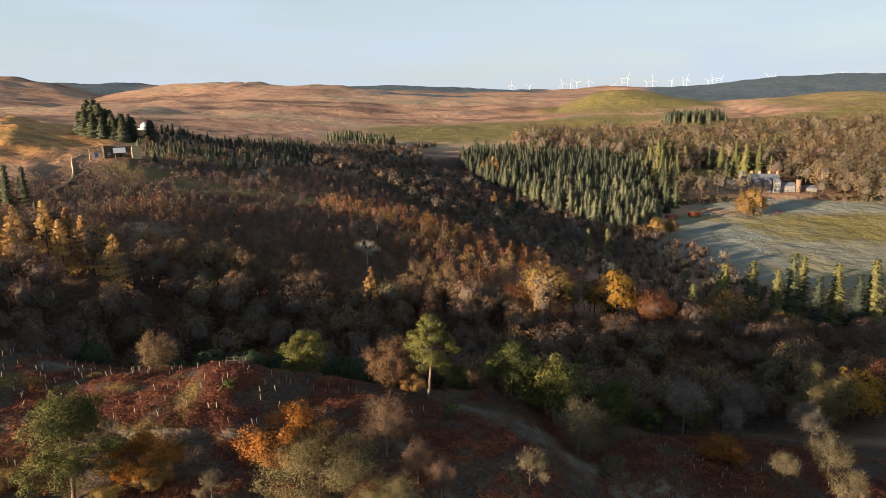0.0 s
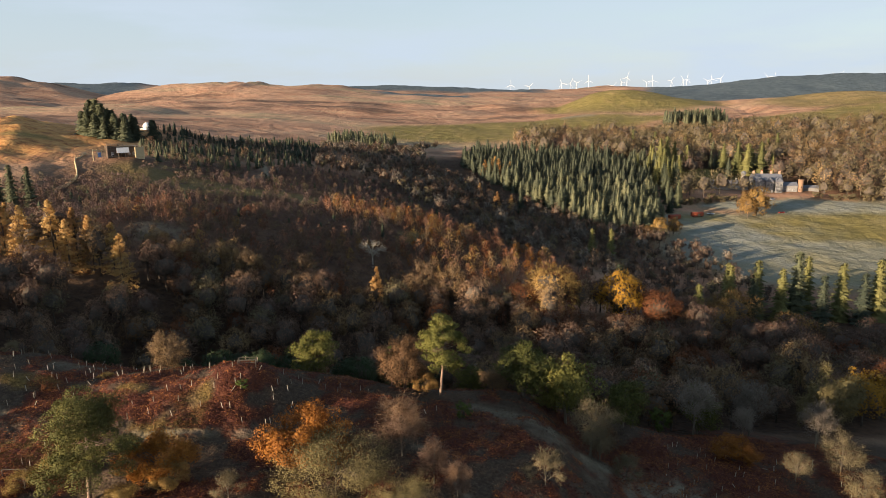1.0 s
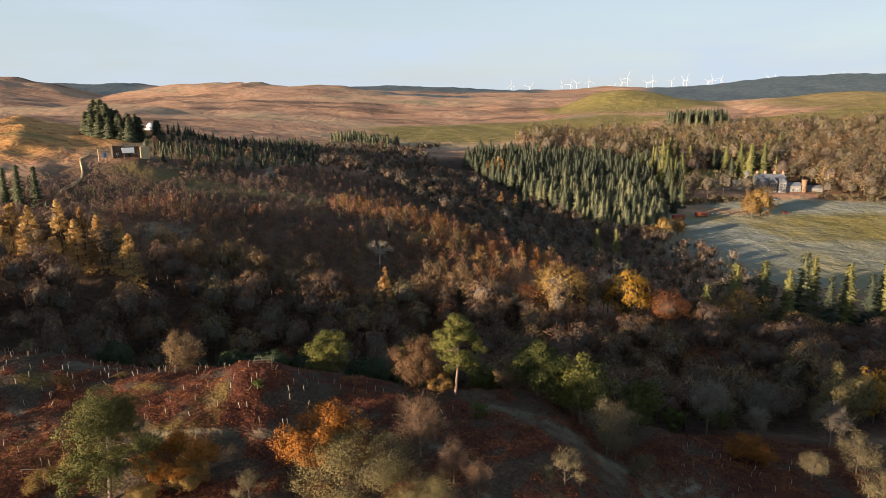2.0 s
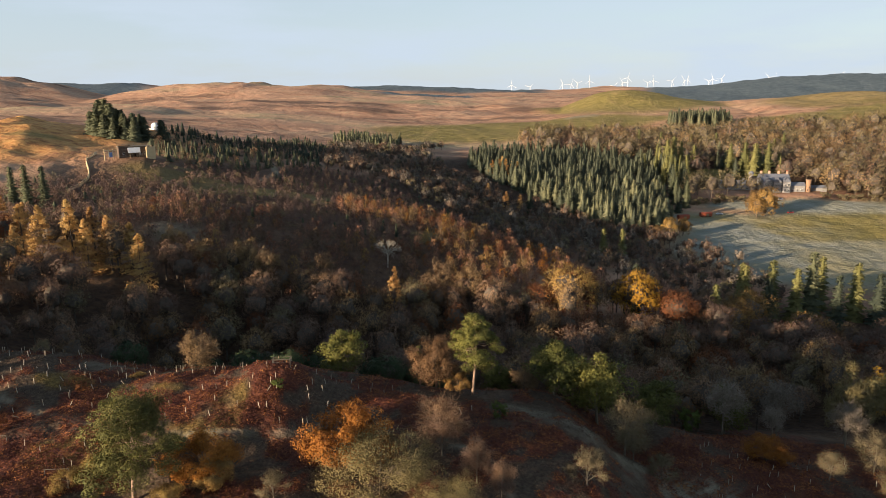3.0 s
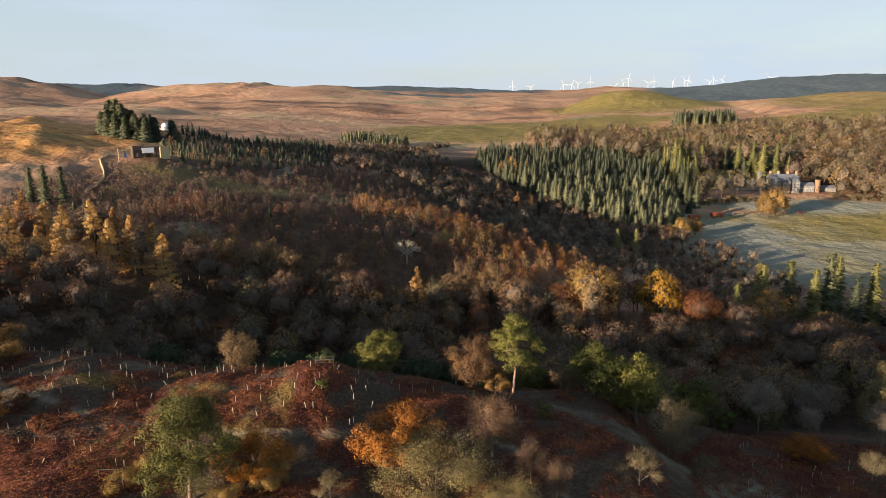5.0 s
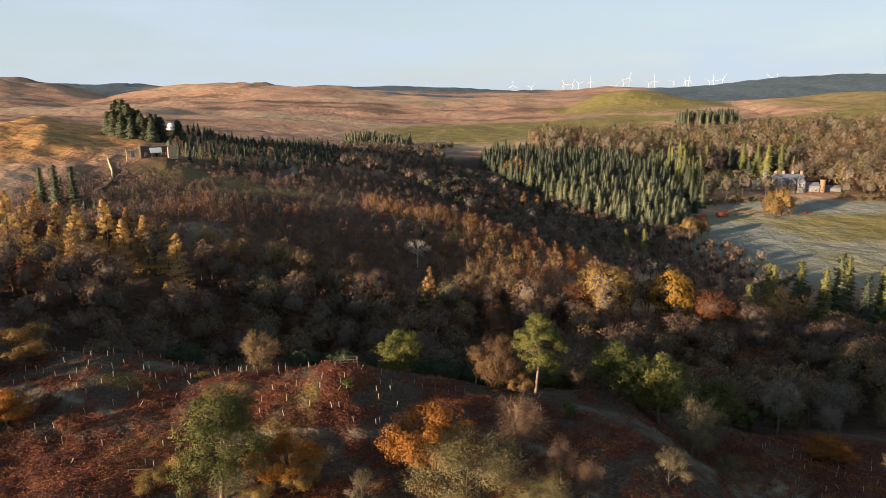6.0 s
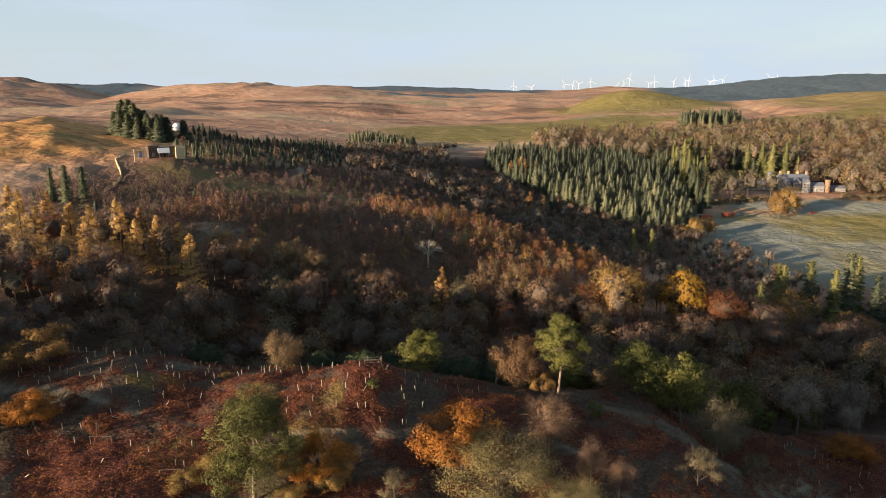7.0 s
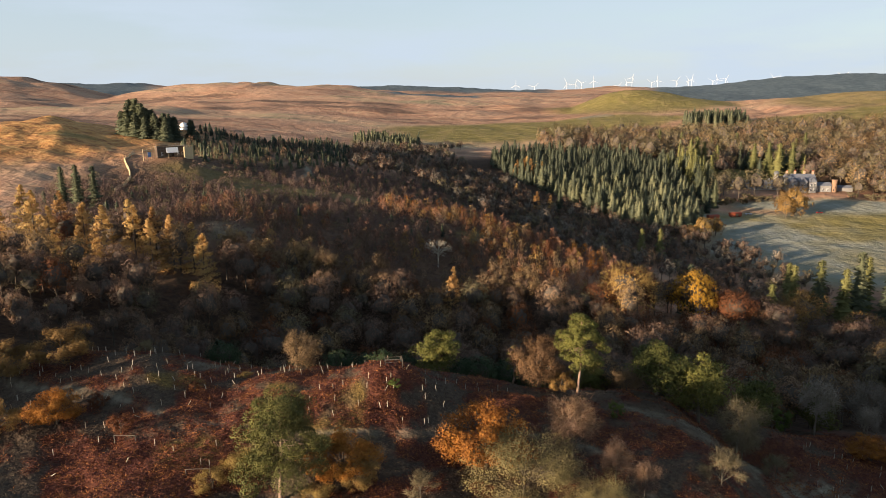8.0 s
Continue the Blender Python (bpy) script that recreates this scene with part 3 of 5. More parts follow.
def broadleaf(seed, h, r, base=0.3, limbs=8, subs=5, twigs=16, twig=(1.1, 0.05), leaves=0, leaf=0.28, thick=0.03, sides=5, fill=0.8, fine=True, loose=0.5):
    """A spreading tree: trunk and limbs, and a crown of twigs and leaves that follows the limbs."""
    rng = np.random.default_rng(seed)
    wood, crown = Soup(), Soup()
    lean = rng.normal(0, 0.05 * h, 2)
    top = np.array([lean[0], lean[1], 0.8 * h])
    knots = np.array([[0, 0, -0.4], [lean[0] * 0.1, lean[1] * 0.2, 0.25 * h], [lean[0] * 0.5, lean[1] * 0.4, 0.5 * h], top])
    wood.tube(knots, [thick * h * 1.25, thick * h, thick * h * 0.6, thick * h * 0.15], sides)
    centre = np.array([lean[0] * 0.6, lean[1] * 0.6, h * (base + (1 - base) * 0.48)])
    radii = np.array([r, r, h * (1 - base) * 0.54])
    ends, outs = [], []
    for i in range(limbs):
        t = rng.uniform(base * 0.9, min(0.75, base + 0.4))
        p0 = np.array([lean[0] * t, lean[1] * t, t * h])
        az, up = i * 2.4 + rng.uniform(-0.4, 0.4), rng.uniform(-0.35, 1.0)
        d = np.array([math.cos(az) * math.sqrt(max(0.05, 1 - up * up)), math.sin(az) * math.sqrt(max(0.05, 1 - up * up)), up])
        p2 = centre + d * radii * rng.uniform(0.6, 0.95)
        p1 = (p0 + p2) / 2 + np.array([0, 0, 0.08 * h]) + rng.normal(0, 0.03 * h, 3)
        q = thick * h * rng.uniform(0.35, 0.55)
        wood.tube([p0, p1, p2], [q, q * 0.6, q * 0.2], 4 if sides > 4 else 3)
        for s in range(subs):
            u = rng.uniform(0.35, 1.0)
            a = (1 - u) ** 2 * p0 + 2 * u * (1 - u) * p1 + u * u * p2
            out = unit(unit((a - centre) / radii) + rng.normal(0, 0.55, 3) + np.array([0, 0, 0.25]))
            b = a + out * radii * rng.uniform(0.22, 0.42)
            if fine:
                wood.tube([a, b], [q * 0.3, q * 0.08], 3)
            ends.append(b)
            outs.append(out)
    ends, outs = np.array(ends), np.array(outs)
    if twigs:
        k = np.repeat(np.arange(len(ends)), twigs)
        at = ends[k] + rng.normal(0, 1, (len(k), 3)) * radii * 0.13 * fill
        way = unit(outs[k] + rng.normal(0, 0.6, (len(k), 3)) + np.array([0, 0, 0.15]))
        body = unit((at + way * 0.5 * twig[0] - ends[k]) / (radii * 0.2)) * 0.6 + unit((at - centre) / radii) * 0.7
        crown.tris(blades(rng, at, way, twig[0] * rng.uniform(0.5, 1.3, len(k)), twig[1]), body + rng.normal(0, 0.2, (len(k), 3)))
    if leaves:
        k = np.repeat(np.arange(len(ends)), leaves)
        g = unit(rng.normal(0, 1, (len(k), 3)) + outs[k] * 0.5)
        at = ends[k] + g * radii * 0.24 * fill * rng.uniform(0.5, 1.0, (len(k), 1))
        body = unit(g * 0.8 + unit((at - centre) / radii) * 0.6)
        crown.tris(scraps(rng, at, leaf, body, loose), body + rng.normal(0, 0.2, (len(k), 3)))
    return wood, crown


def domed(seed, h, r, base=0.2, clumps=34, leaves=22, leaf=0.34, twigs=8, twig=(0.9, 0.1), thick=0.018, ragged=0.16, sides=4):
    """A full-grown tree seen from afar: trunk, limbs, and a rounded crown of many twiggy clumps with gaps between them."""
    rng = np.random.default_rng(seed)
    wood, crown = Soup(), Soup()
    lean = rng.normal(0, 0.03 * h, 2)
    centre = np.array([lean[0], lean[1], h * (base + (1 - base) * 0.45)])
    radii = np.array([r, r, h * (1 - base) * 0.52])
    wood.tube([[0, 0, -0.4], [lean[0] * 0.3, lean[1] * 0.3, base * h], [*(centre[:2]), 0.85 * h]], [thick * h * 1.2, thick * h * 0.9, thick * h * 0.15], sides + 1)
    k = np.arange(clumps)
    zz = 1 - 1.35 * (k + 0.5) / clumps
    az = k * 2.39996 + rng.uniform(0, 6) + rng.normal(0, 0.25, clumps)
    flat = np.sqrt(np.clip(1 - zz * zz, 0, 1))
    d = unit(np.stack([np.cos(az) * flat, np.sin(az) * flat, zz], 1) + rng.normal(0, 0.12, (clumps, 3)))
    reach = 0.74 * (1 + rng.normal(0, ragged, clumps))
    mid = centre + d * radii * reach[:, None]
    big = 0.34 * r * rng.uniform(0.7, 1.3, clumps)
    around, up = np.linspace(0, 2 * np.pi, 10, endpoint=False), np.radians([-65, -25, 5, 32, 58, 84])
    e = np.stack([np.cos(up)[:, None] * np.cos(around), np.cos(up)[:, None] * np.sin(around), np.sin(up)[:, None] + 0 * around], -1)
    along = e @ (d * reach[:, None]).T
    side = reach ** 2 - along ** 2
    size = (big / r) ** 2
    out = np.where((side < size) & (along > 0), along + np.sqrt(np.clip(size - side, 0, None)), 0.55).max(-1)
    # added core in dark bark colour, standing in for shade between the clumps
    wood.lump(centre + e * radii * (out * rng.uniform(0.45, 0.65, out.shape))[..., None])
    start = np.array([lean[0] * 0.5, lean[1] * 0.5, h * (base * 0.9 + 0.08)])
    for c in mid[::4]:
        p1 = (start + c) / 2 + np.array([0, 0, 0.04 * h])
        wood.tube([start, p1, c], [thick * h * 0.4, thick * h * 0.26, thick * h * 0.08], 3)
    for n, fan in ((leaves, False), (twigs, True)):
        if not n:
            continue
        j = np.repeat(np.arange(clumps), n)
        g = unit(rng.normal(0, 1, (len(j), 3)) + d[j] * 0.85)
        at = mid[j] + g * big[j][:, None] * rng.uniform(0.65, 1.08, (len(j), 1))
        body = g * 0.5 + d[j] * 0.75 + rng.normal(0, 0.16, (len(j), 3))
        if fan:
            way = unit(g * 0.6 + d[j] * 0.6 + rng.normal(0, 0.35, (len(j), 3)))
            crown.tris(blades(rng, at - way * 0.2 * twig[0], way, twig[0] * rng.uniform(0.6, 1.4, len(j)), twig[1]), body)
        else:
            crown.tris(scraps(rng, at, leaf, unit(body), 0.32), body)
    return wood, crown


def feathery(seed, h, r, twigs=170, length=1.0, width=0.06, point=1.0, low=0.06, leaves=0, leaf=0.2):
    """A young birch: a slim stem clothed in fine upswept twigs from near the ground to a pointed head."""
    rng = np.random.default_rng(seed)
    wood, crown = Soup(), Soup()
    lean = rng.normal(0, 0.04 * h, 2)
    wood.tube([[0, 0, -0.3], [lean[0] * 0.4, lean[1] * 0.4, 0.5 * h], [lean[0], lean[1], 0.95 * h]], [0.012 * h, 0.007 * h, 0.002 * h], 4)

    def cloud(n):
        u = low + (0.97 - low) * rng.uniform(0, 1, n) ** 0.9
        wide = r * np.clip(np.sin(np.pi * np.clip(u, 0, 1) ** 0.75), 0.08, 1) ** (0.7 * point)
        az, q = rng.uniform(0, 2 * np.pi, n), rng.uniform(0.15, 1.0, n) ** 0.6
        lump = 1 + 0.25 * np.sin(az * 3 + u * 9 + seed) + 0.15 * np.sin(az * 5 - u * 14)
        d = np.stack([np.cos(az), np.sin(az), np.zeros(n)], 1)
        at = d * (wide * q * lump)[:, None] + np.stack([lean[0] * u, lean[1] * u, u * h], 1)
        return at, d, unit(d * (0.35 + q)[:, None] + np.stack([np.zeros(n), np.zeros(n), 0.15 + 0.6 * u], 1) + rng.normal(0, 0.25, (n, 3)))
    at, d, body = cloud(twigs)
    way = unit(d * 0.55 + np.array([0, 0, 0.9]) + rng.normal(0, 0.3, (twigs, 3)))
    crown.tris(blades(rng, at - way * 0.3 * length, way, length * rng.uniform(0.6, 1.3, twigs), width), body)
    if leaves:
        at, d, body = cloud(leaves)
        crown.tris(scraps(rng, at, leaf, unit(d + np.array([0, 0, 0.3]))), body)
    return wood, crown


def conifer(seed, h, r, whorls=16, per=8, droop=0.35, ragged=0.25, low=0.08, spray=0.3, tips=0):
    """A spired tree: whorls of drooping, ragged sprays round a straight stem."""
    rng = np.random.default_rng(seed)
    wood, crown = Soup(), Soup()
    wood.tube([[0, 0, -0.4], [0, 0, h * 0.5], [0, 0, h]], [0.016 * h + 0.05, 0.01 * h + 0.03, 0.02], 5)
    out, body = [], []
    for w in range(whorls):
        u = (w + rng.uniform(-0.3, 0.3)) / whorls
        z = h * (low + (0.97 - low) * max(0, u))
        reach = r * (1 - max(0, u)) ** 0.62 * rng.uniform(1 - ragged, 1 + ragged * 0.5) + 0.05 * r
        az = rng.uniform(0, 6.28) + np.arange(per) * 2 * np.pi / per + rng.normal(0, 0.18, per)
        L = reach * rng.uniform(0.7, 1.12, per)
        d = np.stack([np.cos(az), np.sin(az), np.zeros(per)], 1)
        s = np.stack([-np.sin(az), np.cos(az), np.zeros(per)], 1)
        z0 = z + rng.normal(0, 0.015 * h, per)
        root = np.stack([np.zeros(per), np.zeros(per), z0], 1)
        fall = (L * droop * rng.uniform(0.5, 1.4, per))[:, None] * np.array([0, 0, 1])
        tip = root + d * L[:, None] - fall
        mid = root + d * (L * 0.55)[:, None] - fall * 0.35
        wd = (L * spray * rng.uniform(0.7, 1.3, per))[:, None]
        sag = np.array([0, 0, 1.0]) * (L * 0.18)[:, None]
        rise = np.array([0, 0, 0.45])
        out += [np.stack([root, mid + s * wd - sag, tip], 1), np.stack([root, tip, mid - s * wd - sag], 1)]
        body += [d + s * 0.45 + rise, d - s * 0.45 + rise]
        if tips:
            k = np.repeat(np.arange(per), tips)
            q = rng.uniform(0.25, 1, (len(k), 1))
            at = root[k] + (tip - root)[k] * q + s[k] * wd[k] * rng.uniform(-1, 1, (len(k), 1)) * (1.1 - q * 0.7) - sag[k] * 0.4
            way = unit(d[k] * 0.8 + s[k] * rng.normal(0, 0.7, (len(k), 1)) + np.array([0, 0, 1]) * rng.normal(-0.25, 0.35, (len(k), 1)))
            out.append(blades(rng, at, way, 0.22 * r * rng.uniform(0.6, 1.4, len(k)), 0.05 * r))
            body.append(d[k] + rise + way * 0.3)
    levels, a = np.array([low, low + 0.12, 0.4, 0.65, 0.95]), np.linspace(0, 2 * np.pi, 7, endpoint=False)
    girth = 0.48 * r * (1 - levels) ** 0.7 * np.array([0.5, 1, 1, 1, 0.6])
    ripple = 1 + 0.22 * np.sin(a[None] * 2 + levels[:, None] * 11 + seed)
    crown.lump(np.stack([np.cos(a) * girth[:, None] * ripple, np.sin(a) * girth[:, None] * ripple, levels[:, None] * h + 0 * ripple], -1))
    body = unit(np.concatenate(body))
    crown.tris(np.concatenate(out), body + rng.normal(0, 0.22, body.shape))
    return wood, crown


def soft_cone(seed, h, r, n=700, leaf=0.3, low=0.03, ragged=0.3):
    """A larch: a soft pointed cone of fine sprays, with tiers and gaps."""
    rng = np.random.default_rng(seed)
    wood, crown = Soup(), Soup()
    wood.tube([[0, 0, -0.4], [0, 0, h * 0.5], [0, 0, h * 0.98]], [0.014 * h + 0.04, 0.009 * h + 0.02, 0.015], 5)
    tiers = rng.uniform(0, 1, 90) ** 1.25
    az0, reach = rng.uniform(0, 2 * np.pi, 90), rng.uniform(1 - ragged, 1.1, 90)
    k = rng.integers(0, 90, n)
    u, q = low + (1 - low) * tiers[k], rng.uniform(0.1, 1, n) ** 0.5
    wide = r * (1 - tiers[k]) ** 0.7 * reach[k] + 0.12
    az = az0[k] + rng.normal(0, 0.16, n) / (0.35 + q)
    d = np.stack([np.cos(az), np.sin(az), np.zeros(n)], 1)
    at = d * (wide * q)[:, None] + np.stack([np.zeros(n), np.zeros(n), u * h + 0.10 * wide * q * q], 1) + rng.normal(0, 0.05 * r, (n, 3))
    body = unit(d + np.array([0, 0, 0.45])) + rng.normal(0, 0.22, (n, 3))
    crown.tris(scraps(rng, at, leaf, unit(d + np.array([0, 0, 0.5])), 0.7), body)
    crown.tris(blades(rng, at[::3], unit(d[::3] + rng.normal(0, 0.4, (len(at[::3]), 3))), leaf * 2.2, leaf * 0.2), body[::3])
    return wood, crown


def scots_pine(seed, h, r, bare=0.4, clumps=34, needles=110, leaf=0.16, lean=0.05, flat=0.5, thick=0.022, taper=0.0, pad=1.0):
    """A Scots pine: a bare reddish stem, crooked limbs and separate pads of needles."""
    rng = np.random.default_rng(seed)
    wood, crown = Soup(), Soup()
    t = np.linspace(0, 1, 7)
    bend = np.stack([lean * h * np.sin(t * 3.0), 0.5 * lean * h * np.sin(t * 4.4 + 1) - 0.5 * lean * h * np.sin(1), t * h * 0.95 - 0.3], 1)
    wood.tube(bend, thick * h * (1.15 - 0.95 * t ** 1.2), 8)
    pads = []
    for i in range(clumps):
        u = bare + (1 - bare) * rng.uniform(0.0, 1.0) ** 0.85
        p0 = np.array([np.interp(u * 0.93, t, bend[:, c]) for c in range(3)])
        az = i * 2.4 + rng.uniform(-0.5, 0.5)
        w = (u - bare) / (1 - bare)
        reach = r * ((0.35 + 0.75 * math.sin(math.pi * (0.16 + 0.72 * w))) * (1 - taper) + taper * (1.08 - 0.8 * w)) * rng.uniform(0.3, 1.02)
        p2 = p0 + np.array([math.cos(az) * reach, math.sin(az) * reach, rng.uniform(-0.05, 0.10) * h])
        p1 = (p0 + p2) / 2 + np.array([0, 0, -0.02 * h]) + rng.normal(0, 0.06 * r, 3)
        q = thick * h * 0.28
        wood.tube([p0, p1, p2], [q, q * 0.7, q * 0.25], 4)
        pads.append((p2, pad * r * rng.uniform(0.17, 0.3)))
        if rng.uniform() < 0.5:
            pads.append(((p1 + p2) / 2 + rng.normal(0, 0.1 * r, 3) + [0, 0, 0.15 * r], pad * r * rng.uniform(0.14, 0.22)))
    pads.append((bend[-1] + [0, 0, 0.03 * h], 0.25 * r))
    for c, s in pads:
        g = rng.normal(0, 1, (needles, 3))
        g = unit(g) * rng.uniform(0.35, 1.0, (needles, 1)) ** 0.5
        at = c + g * np.array([s, s, s * flat]) + np.array([0, 0, 0.1 * s])
        way = unit(g + np.array([0, 0, 0.5]) + rng.normal(0, 0.5, (needles, 3)))
        half = needles // 2
        away = c - np.array([0, 0, 0.6 * h])
        body = unit(unit(g * np.array([1, 1, 1 / flat])) * 0.8 + unit(away) * 0.45 + np.array([0, 0, 0.15])) + rng.normal(0, 0.2, (needles, 3))
        crown.tris(blades(rng, at[:half], way[:half], leaf * rng.uniform(1.2, 2.4, half), leaf * 0.45), body[:half])
        crown.tris(scraps(rng, at[half:], leaf * 0.9, way[half:]), body[half:])
    return wood, crown


def tree(name, made, bark, foliage, label, category, group=""):
    """One tree as a thing: an Empty at its foot with trunk and crown under it."""
    thing = tagged(new(name), label, category, group)
    for piece, soup, mat in (("trunk", made[0], bark), ("crown", made[1], foliage)):
        ob = new(piece, soup.mesh(piece, mat))
        ob.parent = thing
    return thing


def foot(x, y, turn=0.0, size=1.0, tall=1.0, sink=0.1):
    return pose(x, y, float(height(x, y)) - sink, 0, 0, turn) @ Matrix.Diagonal((size, size, size * tall, 1))


def stand(thing, x, y, turn=0.0, size=1.0, tall=1.0):
    thing.matrix_basis = foot(x, y, turn, size, tall)
    return thing


def inside(poly, x, y):
    p = np.array(poly, float)
    hit = np.zeros(np.shape(x), bool)
    for (x0, y0), (x1, y1) in zip(p, np.roll(p, -1, 0)):
        cut = (y0 > y) != (y1 > y)
        hit ^= cut & (x < (x1 - x0) * (y - y0) / ((y1 - y0) or 1e-9) + x0)
    return hit


def scatter(seed, poly, gap, keep=None):
    """Feet of trees, jittered over a polygon of ground."""
    rng = np.random.default_rng(seed)
    p = np.array(poly, float)
    gx, gy = np.meshgrid(np.arange(p[:, 0].min(), p[:, 0].max(), gap), np.arange(p[:, 1].min(), p[:, 1].max(), gap))
    x = gx.ravel() + rng.uniform(-0.48, 0.48, gx.size) * gap
    y = gy.ravel() + rng.uniform(-0.48, 0.48, gx.size) * gap
    ok = inside(poly, x, y)
    if keep is not None:
        ok &= keep(x, y)
    return np.stack([x, y], 1)[ok]


def grove(name, kinds, feet, label, category, group, seed=1, size=(0.75, 1.2), things=280):
    """A wood: the nearest trees as things of their own, those beyond joined into one mass.
    kinds: (wood and crown soups, bark, foliage) to choose from."""
    rng = np.random.default_rng(seed)
    feet = feet[np.argsort(np.hypot(feet[:, 0] + 13, feet[:, 1]))]
    pick = rng.integers(0, len(kinds), len(feet))
    turn, big, tall = rng.uniform(0, 360, len(feet)), rng.uniform(*size, len(feet)), rng.uniform(0.88, 1.15, len(feet))
    first = {}
    for i in range(min(things, len(feet))):
        k = int(pick[i])
        m = foot(feet[i, 0], feet[i, 1], turn[i], big[i], tall[i])
        if k not in first:
            first[k] = tree(name, *kinds[k], label, category, group)
            first[k].matrix_basis = m
        else:
            c = copy_thing(first[k], Matrix())
            c.matrix_basis = m
    rest = np.arange(things, len(feet))
    if len(rest) == 0:
        return
    mats, vs, fs, ns, ws, n = [], [], [], [], [], 0
    for k, (made, bark, foliage) in enumerate(kinds):
        mine = rest[pick[rest] == k]
        if len(mine) == 0:
            continue
        slots = []
        for m in (bark, foliage):
            if m not in mats:
                mats.append(m)
            slots.append(mats.index(m))
        for soup, slot in zip(made, slots):
            v, f, nv = soup.arrays()
            c, s = np.cos(np.radians(turn[mine]))[:, None], np.sin(np.radians(turn[mine]))[:, None]
            g = big[mine][:, None]
            X = (v[:, 0] * c - v[:, 1] * s) * g + feet[mine, 0][:, None]
            Y = (v[:, 0] * s + v[:, 1] * c) * g + feet[mine, 1][:, None]
            Z = v[:, 2] * g * tall[mine][:, None] + height(feet[mine, 0], feet[mine, 1])[:, None] - 0.1
            vs.append(np.stack([X, Y, Z], -1).reshape(-1, 3))
            ns.append(np.stack([nv[:, 0] * c - nv[:, 1] * s, nv[:, 0] * s + nv[:, 1] * c, nv[:, 2] + 0 * c], -1).reshape(-1, 3))
            fs.append((f[None] + (np.arange(len(mine)) * len(v))[:, None, None]).reshape(-1, 3) + n)
            ws.append(np.full(len(f) * len(mine), slot))
            n += len(v) * len(mine)
    ob = new(name + "_wood", soup_mesh(name + "_wood", np.concatenate(vs), np.concatenate(fs), np.concatenate(ns), mats, np.concatenate(ws)))
    tagged(ob, label.replace(" tree", " trees") if " tree" in label else label, category, kind="stuff")


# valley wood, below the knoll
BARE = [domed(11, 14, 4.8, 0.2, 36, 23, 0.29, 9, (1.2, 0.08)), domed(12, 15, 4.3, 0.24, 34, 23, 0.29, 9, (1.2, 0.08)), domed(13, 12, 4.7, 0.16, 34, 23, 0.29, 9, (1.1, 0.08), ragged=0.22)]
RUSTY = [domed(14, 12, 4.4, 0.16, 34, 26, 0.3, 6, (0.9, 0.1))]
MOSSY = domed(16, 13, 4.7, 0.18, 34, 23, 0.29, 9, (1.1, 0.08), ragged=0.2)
BIRCH = [feathery(21, 7.0, 2.1, 62, 1.2, 0.1, 0.8, 0.06, 50, 0.3), feathery(22, 6.2, 2.0, 58, 1.2, 0.1, 0.9, 0.06, 46, 0.3), feathery(23, 4.8, 2.2, 54, 1.0, 0.1, 0.5, 0.06, 50, 0.3), feathery(24, 6.2, 2.0, 36, 1.0, 0.1, 0.8, 0.06, 90, 0.28)]
SPRUCE = [conifer(31, 15, 4.0, 14, 7, 0.5, 0.35, 0.05, 0.42, 2), conifer(32, 16.5, 4.2, 15, 7, 0.5, 0.35, 0.05, 0.42, 2), conifer(33, 13, 4.0, 12, 7, 0.45, 0.4, 0.05, 0.42, 2)]
YOUNG = [conifer(34, 6.5, 2.4, 10, 7, 0.2, 0.45), conifer(35, 5, 2.2, 9, 7, 0.2, 0.45)]

kinds = [(BARE[0], BARK, TWIG_BROWN), (BARE[1], BARK, TWIG_BROWN), (BARE[2], BARK, TWIG_BROWN), (BARE[2], BARK, TWIG_TAN), (MOSSY, BARK, TWIG_OLIVE), (RUSTY[0], BARK, LEAF_BROWN), (BARE[0], BARK, TWIG_BROWN), (BARE[1], BARK, TWIG_TAN), (RUSTY[0], BARK, LEAF_RUST)]


def clearing(x, y):
    gap = spot(-40, 131, 40, 8, x, y) + spot(48, 197, 24, 9, x, y) + spot(-125, 181, 45, 8, x, y) + spot(-26, 192, 7, 8, x, y) + spot(95, 216, 12, 8, x, y) + spot(84, 130, 22, 16, x, y) + spot(130, 232, 40, 14, x, y)
    return gap < 0.4


valley = scatter(5, [(-150, 130), (-112, 128), (-95, 130), (-72, 129), (-40, 128), (20, 122), (45, 128), (95, 145), (135, 190), (150, 235), (100, 245), (60, 222), (15, 205), (-60, 205), (-150, 190)], 6.9, clearing)
near = (valley[:, 0] < -40) & (valley[:, 1] < 158)
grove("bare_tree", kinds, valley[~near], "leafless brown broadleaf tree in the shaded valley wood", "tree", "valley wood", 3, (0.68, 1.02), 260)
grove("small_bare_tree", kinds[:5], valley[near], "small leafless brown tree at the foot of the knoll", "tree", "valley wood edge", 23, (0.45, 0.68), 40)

kinds = [(BIRCH[0], BARK, TWIG_RED), (BIRCH[1], BARK, TWIG_RED), (BIRCH[2], BARK, TWIG_BROWN), (BIRCH[0], BARK, TWIG_BROWN), (BIRCH[3], BARK, LEAF_RUST), (BIRCH[2], BARK, TWIG_RED), (BIRCH[3], BARK, LEAF_BROWN), (BIRCH[1], BARK, TWIG_RED), (BIRCH[2], BARK, TWIG_TAN), (BIRCH[3], BARK, LEAF_TAN)]


